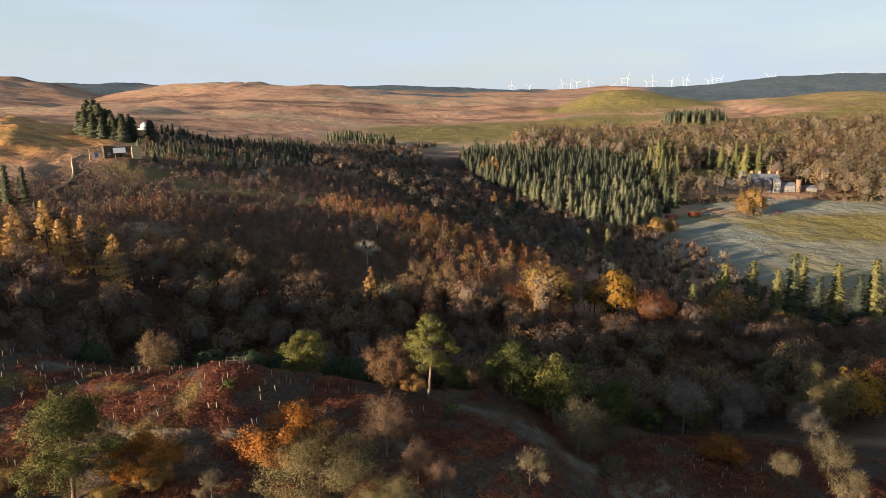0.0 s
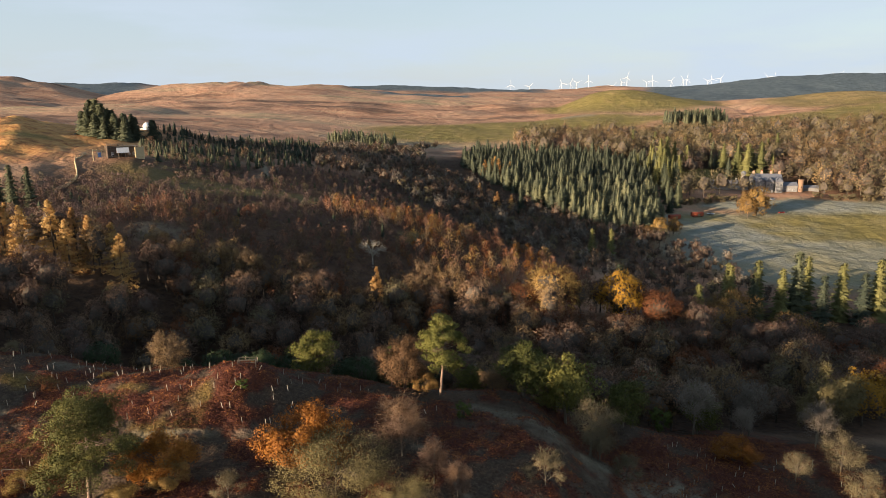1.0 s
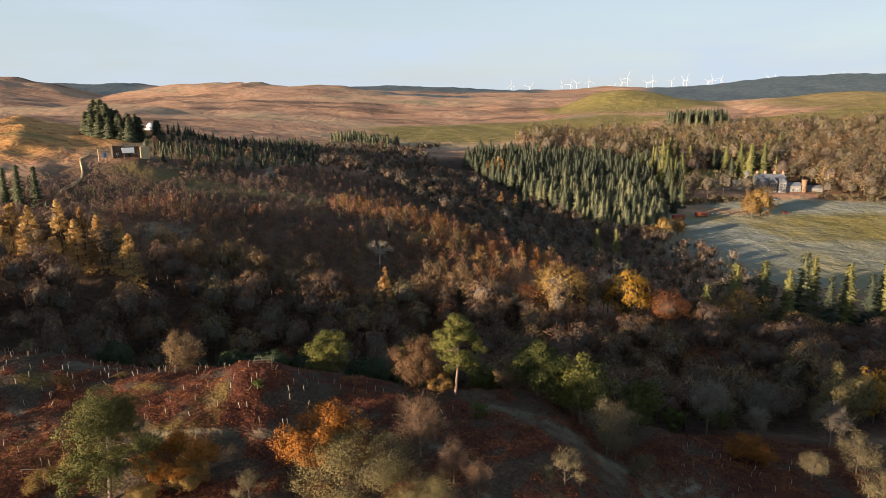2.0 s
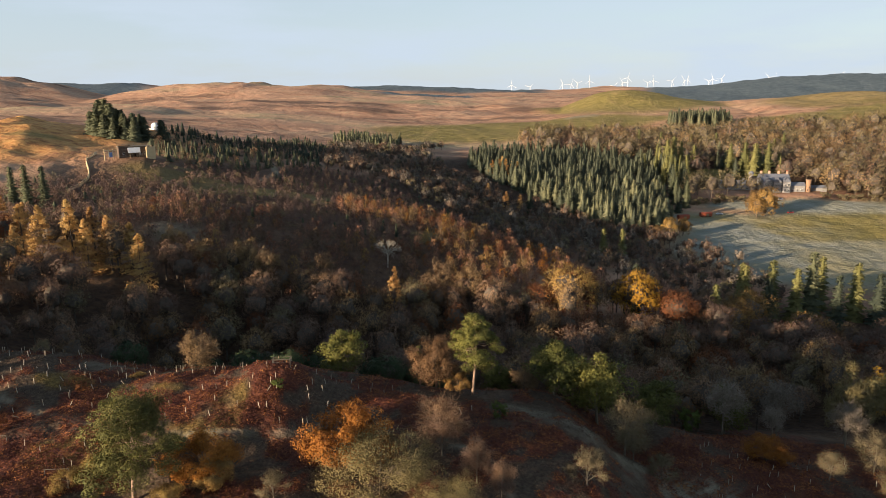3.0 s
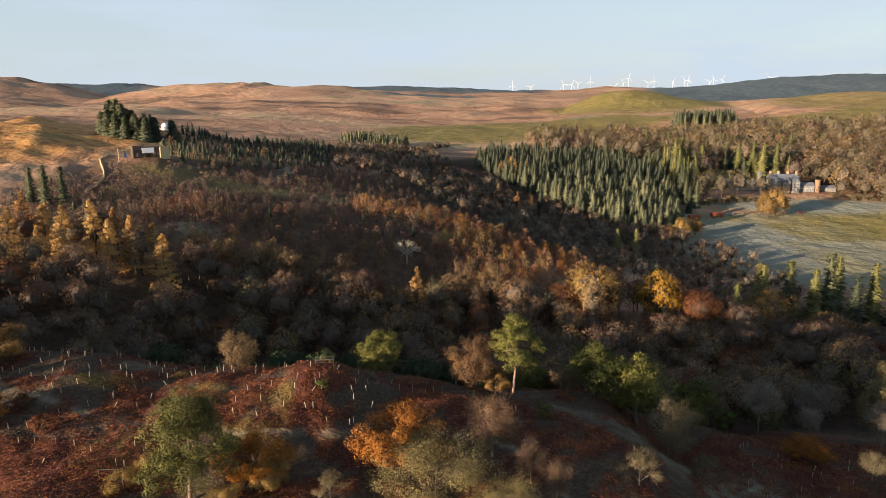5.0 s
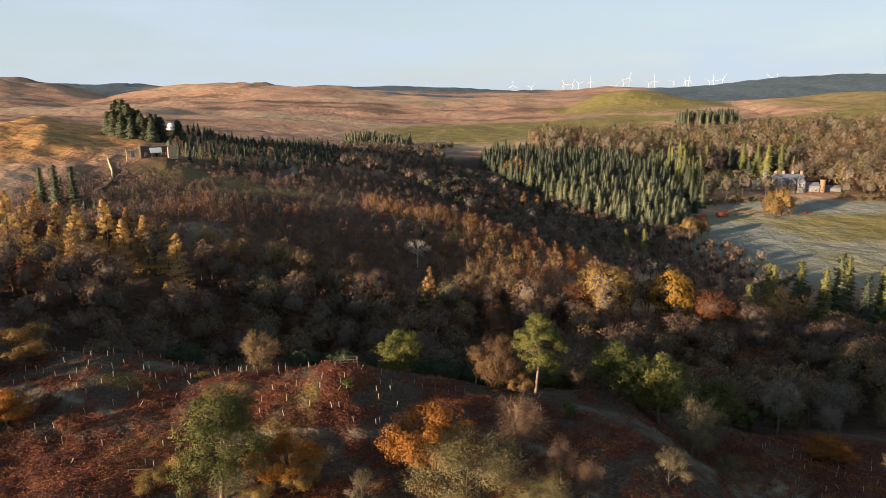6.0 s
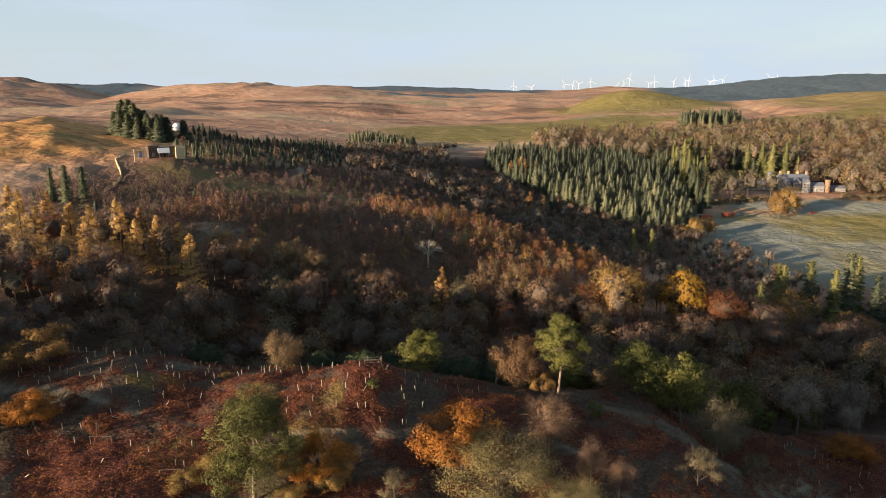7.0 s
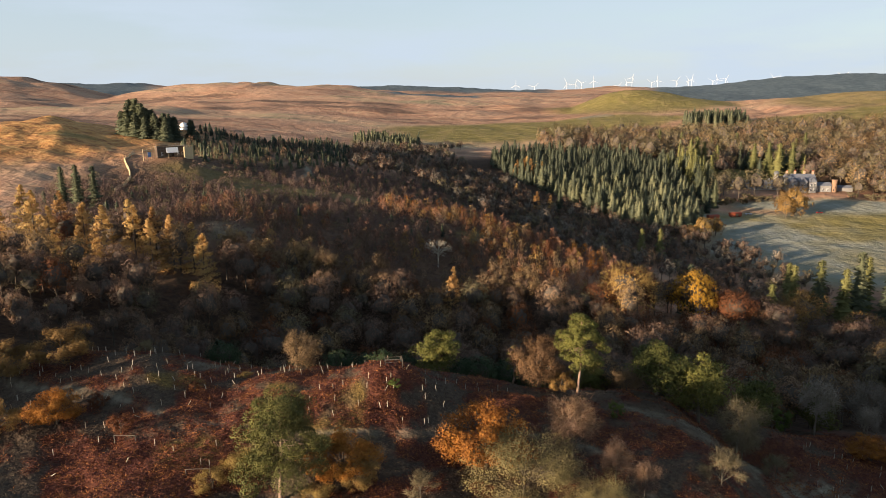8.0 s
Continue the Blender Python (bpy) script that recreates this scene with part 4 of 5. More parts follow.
def scrub(x, y):
    gap = spot(-19, 268, 6, 9, x, y) + spot(-31, 230, 6, 9, x, y) + spot(-100, 220, 12, 7, x, y) + spot(-108, 368, 6, 28, x, y) + spot(-150, 318, 26, 12, x, y) + spot(-124, 310, 30, 9, x, y) + spot(-70, 318, 26, 7, x, y) + spot(-110, 298, 14, 4, x, y) + spot(-88, 308, 22, 4, x, y)
    thin = spot(-110, 318, 55, 26, x, y)
    return (gap < 0.4) & (wander(x, y, 23) > -0.85) & (wander(x * 3, y * 3, 7) > 0.55 * thin - 1)


hillside = scatter(7, [(-165, 200), (-60, 203), (20, 205), (55, 225), (50, 260), (20, 300), (-10, 345), (-50, 420), (-90, 420), (-130, 345), (-150, 300), (-185, 270), (-170, 230)], 4.2, scrub)
sunny = spot(-32, 292, 30, 16, hillside[:, 0], hillside[:, 1]) + spot(8, 252, 34, 34, hillside[:, 0], hillside[:, 1]) > 0.5
warm = [(BIRCH[3], BARK, LEAF_RUST), (BIRCH[3], BARK, LEAF_TAN), (BIRCH[0], BARK, TWIG_RED), (BIRCH[1], BARK, TWIG_RED), (BIRCH[0], BARK, TWIG_TAN), (BIRCH[3], BARK, LEAF_ORANGE)]
grove("russet_birch", warm, hillside[sunny], "slender russet birch tree on the sunny shoulder", "tree", "russet birches", 25, (0.65, 1.15), 120)
hillside = hillside[~sunny]
upper = (hillside[:, 1] > 258) | (hillside[:, 0] < -120)
grove("birch_tree", kinds, hillside[~upper], "young reddish-brown birch tree on the open hillside", "tree", "hillside birches", 4, (0.55, 1.1), 200)
path_side = np.hypot(hillside[:, 0] + 168, (hillside[:, 1] - 296) * 0.4) > 12
kinds = [(BIRCH[0], BARK, TWIG_MAUVE), (BIRCH[1], BARK, TWIG_MAUVE), (BIRCH[2], BARK, TWIG_MAUVE), (BIRCH[0], BARK, TWIG_BROWN), (BIRCH[2], BARK, TWIG_OLIVE), (BIRCH[2], BARK, TWIG_MAUVE), (YOUNG[1], BARK, NEEDLE_DARK)]
grove("low_birch", kinds, hillside[upper & path_side], "low purplish-brown birch tree high on the hillside", "tree", "upper birches", 24, (0.4, 0.8), 20)

HEATH = [feathery(27, 2.6, 1.4, 14, 0.7, 0.07, 0.5, 0.02, 24, 0.28), feathery(28, 2.0, 1.5, 12, 0.6, 0.07, 0.4, 0.02, 24, 0.28)]
kinds = [(HEATH[0], BARK, TWIG_MAUVE), (HEATH[1], BARK, TWIG_BROWN), (HEATH[1], BARK, TWIG_MAUVE), (HEATH[0], BARK, TWIG_OLIVE), (HEATH[1], BARK, TWIG_MAUVE)]
heath = scatter(20, [(-170, 203), (20, 205), (55, 225), (50, 260), (20, 300), (-10, 345), (-50, 420), (-95, 420), (-135, 345), (-165, 300), (-185, 270)], 3.7, lambda x, y: (spot(-19, 268, 5, 9, x, y) + spot(-108, 368, 4, 28, x, y) < 0.4) & (green(x, y) < 0.45 + 0.3 * wander(x, y, 4)))
grove("heath_scrub", kinds, heath, "low brown heath scrub covering the open hillside", "scrub", "", 15, (0.6, 1.3), 0)
FUZZY = [domed(25, 9.5, 3.4, 0.12, 18, 12, 0.42, 4, (1.2, 0.12)), domed(26, 8.5, 3.0, 0.12, 16, 12, 0.42, 4, (1.2, 0.12))]
kinds = [(FUZZY[0], BARK, TWIG_BROWN), (FUZZY[1], BARK, TWIG_BROWN), (FUZZY[0], BARK, TWIG_GREY), (FUZZY[1], BARK, TWIG_OLIVE)]
glen = scatter(8, [(50, 262), (95, 250), (128, 262), (130, 320), (118, 372), (80, 384), (60, 415), (15, 470), (-15, 540), (-40, 640), (-10, 700), (-80, 640), (-110, 560), (-90, 425), (-50, 425), (-10, 350), (22, 302)], 7.0)
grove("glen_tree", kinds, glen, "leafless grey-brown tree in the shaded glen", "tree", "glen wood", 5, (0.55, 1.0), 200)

kinds = [(BIRCH[2], BARK, TWIG_BROWN), (BIRCH[0], BARK, TWIG_RED), (BIRCH[3], BARK, LEAF_RUST)]
thicket = scatter(18, [(8, 190), (30, 182), (75, 182), (98, 200), (98, 222), (76, 206), (40, 204), (10, 206)], 3.6)
grove("thicket_birch", kinds, thicket, "low brown birch thicket tree between taller crowns", "tree", "thicket birches", 13, (0.7, 1.2), 100)

# spruces added out of view on the left, so that their shadow falls over the valley wood
DARK = [conifer(36, 16, 4.0, 11, 7, 0.4, 0.3, 0.03, 0.5)]
grove("rise_spruce", [(DARK[0], BARK, NEEDLE_SPRUCE)], scatter(17, [(-186, 26), (-120, 71), (-141, 99), (-206, 54)], 5.2), "dark spruce tree on the rise beyond the knoll", "tree", "rise spruces", 12, (0.6, 0.85), 0)

grove("rise_spruce", [(DARK[0], BARK, NEEDLE_SPRUCE)], scatter(19, [(-128, 100), (-139.5, 117.5), (-172, 96), (-161, 78)], 4.2), "small dark spruce tree on the rise beyond the knoll", "tree", "rise spruces", 14, (0.55, 0.75), 0)

# plantation on the far side
kinds = [(SPRUCE[0], BARK, NEEDLE_SPRUCE), (SPRUCE[1], BARK, NEEDLE_SPRUCE), (SPRUCE[2], BARK, NEEDLE_SPRUCE)]
plantation = scatter(9, [(62, 418), (80, 385), (104, 378), (125, 405), (136, 450), (142, 500), (160, 560), (120, 615), (15, 615), (5, 560), (25, 490)], 5.0)
grove("spruce_tree", kinds, plantation, "dark green plantation spruce tree with drooping branches", "tree", "spruce plantation", 6, (0.55, 1.1), 300)
grove("far_spruce", kinds, scatter(10, [(-118, 640), (-62, 625), (-58, 700), (-110, 720)], 5.5), "dark spruce tree in a small moorland shelter belt", "tree", "moorland shelter belt", 7, (0.7, 0.95), 100)
grove("hill_spruce", kinds, scatter(11, [(262, 838), (330, 838), (338, 890), (268, 890)], 5.2), "dark spruce tree in a square clump on the hill", "tree", "hill clump", 8, (1.0, 1.25), 100)
kinds = [(YOUNG[0], BARK, NEEDLE_DARK), (YOUNG[1], BARK, NEEDLE_DARK), (YOUNG[1], BARK, NEEDLE_SPRUCE), (BIRCH[2], BARK, TWIG_BROWN), (BIRCH[2], BARK, TWIG_OLIVE)]
grove("young_spruce", kinds, scatter(12, [(-205, 470), (-186, 425), (-176, 372), (-150, 340), (-128, 342), (-92, 425), (-110, 560), (-135, 600), (-170, 500)], 5.0), "young dark green spruce tree on the upper hillside", "tree", "young spruces", 9, (0.6, 1.15), 280)

# woods round the big house
FARBARE = [domed(41, 15, 5.8, 0.12, 28, 9, 0.5, 5, (1.4, 0.17), 0.014), domed(42, 13, 5.4, 0.1, 26, 9, 0.5, 5, (1.4, 0.17), 0.014, 0.22)]
LIME = [conifer(43, 20, 4.8, 18, 8, 0.2, 0.4, 0.04, 0.42, 2), conifer(44, 18, 3.0, 16, 7, 0.15, 0.35, 0.03, 0.42, 2)]
kinds = [(FARBARE[0], BARK, TWIG_OLIVE), (FARBARE[1], BARK, TWIG_OLIVE), (FARBARE[0], BARK, TWIG_TAN), (FARBARE[1], BARK, TWIG_BROWN), (FARBARE[0], BARK, TWIG_OLIVE), (FARBARE[1], BARK, TWIG_BROWN)]


def grounds(x, y):
    return (~inside([(140, 500), (182, 505), (185, 590), (160, 605), (132, 560)], x, y)) & (~inside([(200, 528), (262, 524), (270, 570), (215, 590)], x, y)) & ((spot(228, 500, 40, 20, x, y) + spot(205, 555, 28, 24, x, y) + spot(240, 470, 34, 16, x, y)) < 0.3)


house_wood = scatter(13, [(160, 570), (165, 530), (262, 520), (264, 474), (284, 452), (312, 432), (440, 430), (520, 520), (540, 640), (460, 730), (300, 750), (60, 720), (70, 640), (120, 625)], 10.4, grounds)
grove("parkland_tree", kinds, house_wood, "leafless olive-brown parkland tree behind the big house", "tree", "house woods", 10, (1.0, 1.65), 290)
kinds = [(LIME[0], BARK, NEEDLE_LIME), (LIME[1], BARK, NEEDLE_LIME), (SPRUCE[1], BARK, NEEDLE_SPRUCE), (SPRUCE[0], BARK, NEEDLE_SPRUCE)]
specimens = np.concatenate([scatter(14, [(150, 505), (178, 515), (180, 580), (160, 600), (140, 560)], 8), scatter(15, [(205, 535), (255, 530), (262, 560), (215, 585)], 10, lambda x, y: spot(205, 555, 22, 20, x, y) < 0.3), scatter(16, [(150, 610), (300, 600), (310, 640), (150, 650)], 17)])
grove("park_conifer", kinds, specimens, "tall bright green parkland conifer tree near the big house", "tree", "park conifers", 11, (0.85, 1.25), 200)


# ---- trees that stand apart ----
def lone(name, made, bark, foliage, label, places, category="tree", group=""):
    """One or more like trees at x, y, turn, size, tall."""
    first = None
    for x, y, *more in places:
        m = foot(x, y, *more)
        if first is None:
            first = tree(name, made, bark, foliage, label, category, group)
            first.matrix_basis = m
        else:
            copy_thing(first, Matrix()).matrix_basis = m
    return first


lone("pine_tree", scots_pine(51, 14.4, 3.6, 0.40, 46, 300, 0.15, 0.03, 0.55, 0.016, 0.0, 1.3), PINE_BARK, NEEDLE_PINE, "lone Scots pine tree with sunlit reddish trunk on the knoll", [(-4.7, 107.0, 20)])
lone("pine_tree", scots_pine(52, 14.6, 6.4, 0.28, 50, 620, 0.115, 0.03, 0.55, 0.018, 0.7, 1.1), PINE_BARK, NEEDLE_DEEP, "broad dark green Scots pine tree standing in red bracken", [(-46.3, 72.4, 70)])
ROUND_PINE = scots_pine(53, 9.5, 3.6, 0.3, 40, 190, 0.19, 0.03, 0.7, 0.02, 0.0, 1.6)
lone("pine_tree", ROUND_PINE, PALE_BARK, NEEDLE_PINE, "round-headed green pine tree behind the bracken knoll",
     [(-29, 120, 0, 1.0), (1, 124, 310, 0.8), (9.6, 110, 80, 1.2, 0.84), (17.2, 109.5, 170, 1.35, 1.0), (28, 113, 10, 0.95), (47, 127, 90, 1.05)], group="knoll-edge pines")
# round pines in shade, with the shade put into their foliage colour
lone("holly_tree", domed(82, 7.0, 3.4, 0.02, 46, 70, 0.19, 16, (0.5, 0.05)), BARK, NEEDLE_SHADED, "round pine tree at the foot of the knoll, shade mixed into its green",
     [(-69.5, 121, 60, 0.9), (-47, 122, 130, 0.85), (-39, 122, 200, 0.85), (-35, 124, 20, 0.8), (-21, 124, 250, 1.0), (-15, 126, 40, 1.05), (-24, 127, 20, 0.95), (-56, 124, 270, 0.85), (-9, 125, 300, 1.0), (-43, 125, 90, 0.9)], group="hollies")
lone("pine_tree", scots_pine(54, 9.5, 1.7, 0.4, 14, 90, 0.14), PINE_BARK, NEEDLE_PINE, "narrow young green pine tree among taller dark trees", [(-14.5, 121, 0)])
OAK = broadleaf(61, 7.4, 6.0, 0.04, 20, 8, 8, (0.6, 0.03), 100, 0.16, fill=0.95)
lone("oak_tree", OAK, BARK, LEAF_ORANGE, "bushy oak tree in bright orange autumn leaf", [(-21.3, 80.8, 0), (-39.5, 77, 90, 0.72), (-82, 88, 30, 0.6), (45.3, 105.7, 200, 0.6, 0.85)], group="orange oaks")
lone("oak_tree", broadleaf(83, 8.4, 4.3, 0.04, 16, 9, 24, (0.7, 0.03), 60, 0.14, fill=1.0), BARK, LEAF_BROWN, "round brown-leaved oak tree beside the lone pine", [(-10.8, 109.6, 0)])
lone("oak_tree", broadleaf(62, 8.0, 4.6, 0.06, 14, 8, 14, (0.7, 0.03), 90, 0.15, fill=0.95), BARK, LEAF_TAN, "rust-leaved oak tree beside the bracken knoll", [(-7.2, 108.2, 60, 0.45), (-90.5, 105, 80, 0.95, 0.8), (-97, 100, 180, 0.8), (-88, 84, 140, 0.6), (-37, 74, 20, 0.5)], group="rusty oaks")
lone("sallow_bush", broadleaf(63, 6.4, 5.8, 0.05, 28, 11, 24, (0.5, 0.022), 46, 0.085, 0.012, fill=0.95), BARK, TWIG_SALLOW, "dense olive-brown sallow bush with fine bare twigs", [(-17.0, 74.5, 0, 1.12), (-8, 71, 90, 0.65)], "bush", "sallows")
lone("birch_tree", broadleaf(64, 9.6, 2.8, 0.2, 14, 8, 46, (0.9, 0.028), 14, 0.1, 0.012, fill=1.3), PALE_BARK, TWIG_BROWN, "feathery reddish birch tree with pale stems in bracken", [(-9.5, 83.8, 0, 1.1, 0.76), (-5.0, 78, 90, 0.62), (-2, 75.5, 200, 0.5)], group="knoll birches")
lone("thorn_bush", broadleaf(65, 4.6, 2.7, 0.12, 12, 8, 34, (0.6, 0.024), 8, 0.09, 0.018), PALE_BARK, TWIG_PALE, "pale bare thorn bush among dark red bracken", [(9.6, 80.6, 0), (-29.5, 72.5, 60, 0.7), (-78.6, 109.5, 30, 0.5), (24.5, 96, 130, 0.85)], "bush", "thorns")
ASH = broadleaf(66, 8.8, 3.6, 0.18, 14, 9, 26, (0.8, 0.03), 10, 0.13, 0.016, fill=1.1)
lone("ash_tree", ASH, PALE_BARK, TWIG_PALE, "pale leafless ash tree on the knoll's edge", [(19.4, 99, 0, 1.0, 1.12), (21.5, 101.5, 100, 0.7), (53, 100, 40, 0.6)], group="pale ashes")
lone("ash_tree", ASH, BARK, TWIG_OLIVE, "thin olive-brown leafless ash tree above the valley", [(62, 103, 250, 0.85), (60, 93, 150, 0.7), (72, 95, 10, 0.9)], group="olive ashes")
lone("alder_tree", broadleaf(67, 11, 3.6, 0.25, 12, 8, 26, (0.9, 0.04), 14, 0.18, 0.016, fill=1.1), PALE_BARK, TWIG_GREY, "grey leafless alder tree at the wood's edge", [(44, 121, 0), (58, 128, 90), (52, 118, 170, 0.6), (66, 118, 250, 0.8)], group="alders")
lone("rowan_bush", broadleaf(68, 6.0, 3.2, 0.1, 14, 9, 34, (0.7, 0.03), 16, 0.13, 0.016, fill=1.1), BARK, TWIG_TAN, "round pale brown leafless bush on the knoll crest", [(-52, 110, 0), (4.3, 109.5, 60, 0.65)], "bush", "round bushes")
lone("rowan_shrub", broadleaf(69, 2.9, 1.6, 0.05, 10, 7, 10, (0.5, 0.02), 60, 0.06), BARK, LEAF_RUST, "small rusty red shrub beside a wooden frame", [(-72.3, 86.6, 0), (-66, 98, 60, 0.5), (-78, 92, 100, 0.8)], "bush", "red shrubs")
lone("gorse_shrub", broadleaf(70, 2.6, 1.3, 0.05, 10, 7, 6, (0.4, 0.02), 60, 0.06), BARK, LEAF_GREEN, "small yellow-green shrub growing in bracken", [(-1, 95, 0), (-34.5, 95.5, 90, 0.8, 0.7), (38, 122, 10, 1.8)], "bush", "green shrubs")
lone("elm_tree", broadleaf(71, 15, 5.2, 0.22, 14, 9, 24, (1.0, 0.05), 26, 0.24, 0.016, fill=0.95), PALE_BARK, TWIG_SALLOW, "tall pale sunlit tree at the valley edge", [(80, 137, 0), (72, 128, 120, 0.85)], group="valley elms")
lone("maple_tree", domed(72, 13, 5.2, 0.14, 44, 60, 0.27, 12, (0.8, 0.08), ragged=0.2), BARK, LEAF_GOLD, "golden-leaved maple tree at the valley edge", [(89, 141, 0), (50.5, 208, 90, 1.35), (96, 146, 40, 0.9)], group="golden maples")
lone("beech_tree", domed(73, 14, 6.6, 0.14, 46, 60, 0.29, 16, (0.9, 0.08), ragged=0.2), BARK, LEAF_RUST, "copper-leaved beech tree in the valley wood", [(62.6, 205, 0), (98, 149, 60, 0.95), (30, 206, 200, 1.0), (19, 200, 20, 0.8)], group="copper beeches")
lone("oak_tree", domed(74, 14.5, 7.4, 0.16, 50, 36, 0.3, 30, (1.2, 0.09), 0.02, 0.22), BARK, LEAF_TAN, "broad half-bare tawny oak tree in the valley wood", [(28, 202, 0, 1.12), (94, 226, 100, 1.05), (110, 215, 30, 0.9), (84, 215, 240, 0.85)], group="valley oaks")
lone("ivied_tree", broadleaf(84, 14, 5.0, 0.3, 13, 8, 18, (1.1, 0.07), 20, 0.27, 0.018, fill=1.0), BARK, TWIG_TAN, "tall bare tree whose top stands in the sun", [(-71, 204, 0, 0.92), (-65, 202, 60, 0.95), (-50, 207, 200, 0.95), (-12, 208, 150, 1.0), (-3, 205, 210, 0.95), (-82, 197, 310, 0.85), (-92, 200, 70, 0.85)], group="sunlit valley trees")
LARCH = soft_cone(75, 14.5, 4.1, 2300, 0.26, ragged=0.2)
lone("larch_tree", LARCH, BARK, LEAF_LARCH, "golden-orange larch tree in a small stand",
     [(-124, 186, 0, 1.12), (-116, 187.5, 50, 1.18), (-95.5, 184, 100, 1.15), (-131, 189, 150, 1.05), (-112, 192, 200, 1.1), (-106, 189, 250, 1.15), (-120, 194, 300, 1.05), (-138, 184, 20, 1.0), (-146, 190, 70, 1.1), (-101, 191, 120, 1.05), (-152, 183, 10, 1.0), (-160, 192, 80, 1.15), (-168, 186, 140, 1.05), (-134, 196, 220, 0.9), (-128, 181, 260, 0.85), (-110, 184, 300, 1.1), (-142, 197, 40, 1.0), (-154, 199, 160, 1.05), (-176, 194, 20, 1.0), (-150, 176, 120, 0.95), (-25.8, 199, 30, 0.9, 1.25), (24, 404, 10, 1.0), (33, 409, 60, 0.8), (15, 436, 60, 0.7), (22, 512, 0, 0.95), (27, 510, 50, 1.0), (32, 509, 90, 1.05), (37, 511, 140, 0.95), (30, 515, 200, 1.1), (41, 513, 260, 0.9)], group="larches")
FIR = conifer(76, 19, 3.6, 24, 9, 0.3, 0.3, 0.05, 0.34, 5)
lone("fir_tree", FIR, BARK, NEEDLE_LIME, "tall yellow-green sunlit fir tree along the pasture edge",
     [(77, 212, 0, 0.95), (101, 246, 40, 1.15), (113, 250, 80, 1.25), (121, 247, 10, 1.15), (145, 250, 130, 1.25), (157, 247, 170, 1.3), (170, 252, 220, 1.3), (64, 318, 260, 0.85), (74, 322, 300, 0.9), (105, 258, 200, 1.0), (138, 262, 20, 1.2), (185, 250, 60, 1.2)], group="pasture-edge firs")
lone("fir_tree", FIR, BARK, NEEDLE_DARK, "tall dark green fir tree among golden broadleaves", [(52, 216, 0, 0.98), (129, 252, 60, 1.45), (135, 244, 60, 1.1), (109, 243, 20, 1.0), (150, 244, 80, 1.1), (163, 256, 10, 1.2), (-159, 238, 60, 0.85), (-154, 240, 90, 0.8), (-166, 241, 10, 0.75), (40, 418, 60, 0.85), (-30, 262, 60, 0.3), (138, 436, 0, 0.95), (146, 446, 40, 1.0), (142, 456, 80, 1.05), (151, 462, 120, 1.0), (146, 474, 10, 1.1), (156, 480, 60, 1.05), (150, 490, 100, 1.15), (160, 496, 150, 1.1), (154, 470, 210, 0.9)], group="dark firs")
lone("dead_tree", broadleaf(77, 9, 3.8, 0.4, 12, 6, 8, (0.9, 0.06), thick=0.03), BLEACHED, BLEACHED, "bleached dead tree standing alone on the hillside", [(-31, 235, 0, 1.1)])
lone("spruce_tree", conifer(78, 19.5, 6.4, 22, 10, 0.3, 0.45, 0.03, 0.4, 6), BARK, NEEDLE_DARK, "tall dark spruce tree beside the timber cabin", [(-216, 413, 0, 1.15), (-211, 409, 60, 1.05), (-221, 416, 100, 1.1), (-203, 408, 150, 0.8), (-197, 407, 200, 0.85), (-192, 410, 250, 0.78), (-207, 414, 30, 0.85), (-200, 404, 70, 0.7), (-194, 402, 170, 0.75), (-213, 405, 110, 0.75), (-206, 402, 270, 0.7), (-212, 418, 20, 0.85), (-199, 412, 140, 0.8), (-224, 411, 240, 0.75), (-195, 416, 300, 0.65), (-219, 408, 330, 0.85), (-188, 424, 40, 0.6), (-184, 416, 90, 0.5), (-190, 432, 200, 0.55), (-206, 436, 10, 0.6)], group="cabin spruces")
lone("maple_tree", domed(79, 14, 5.4, 0.03, 44, 40, 0.42, 10, (1.2, 0.14), ragged=0.2), BARK, LEAF_TAN, "golden-brown maple tree on the frosty pasture", [(190, 428, 0, 1.35), (183, 424, 90, 1.0), (186, 432, 40, 1.15), (112, 372, 30, 0.85), (122, 378, 70, 0.75), (104, 366, 110, 0.6)], group="pasture maples")
lone("lime_tree", FARBARE[0], BARK, TWIG_OLIVE, "large leafless lime tree before the big house", [(172, 470, 0, 1.4), (184, 474, 80, 1.45), (161, 474, 20, 1.2), (258, 478, 60, 0.9), (272, 474, 100, 0.95), (286, 470, 150, 0.8), (201, 476, 240, 1.25), (166, 482, 300, 1.3), (155, 466, 120, 1.2)], group="house limes")
lone("cypress_tree", LIME[0], BARK, NEEDLE_LIME, "tall bright green cypress tree behind the big house", [(223, 543, 0, 1.45), (233, 546, 60, 1.35), (214, 549, 120, 1.35), (228, 537, 200, 1.45), (240, 540, 20, 1.5), (171, 556, 30, 1.6), (164, 550, 90, 1.55), (179, 562, 150, 1.35), (158, 520, 210, 1.1), (168, 515, 260, 1.2), (186, 552, 40, 1.25)], group="house cypresses")
lone("laurel_bush", broadleaf(80, 4.2, 3.6, 0.04, 9, 6, 3, (0.6, 0.05), 26, 0.3), BARK, TWIG_OLIVE, "rounded olive laurel bush before the big house", [(163, 462, 0), (171, 461, 50, 0.9), (181, 464, 90, 1.1), (190, 466, 140), (199, 465, 190, 1.1), (208, 468, 240, 0.9), (252, 474, 20, 1.0), (262, 470, 70, 1.1), (270, 466, 130, 1.2), (281, 463, 10, 1.2), (296, 458, 80, 1.3), (310, 452, 140, 1.3), (156, 458, 30, 1.1), (178, 470, 300, 1.2)], "bush", "laurels")
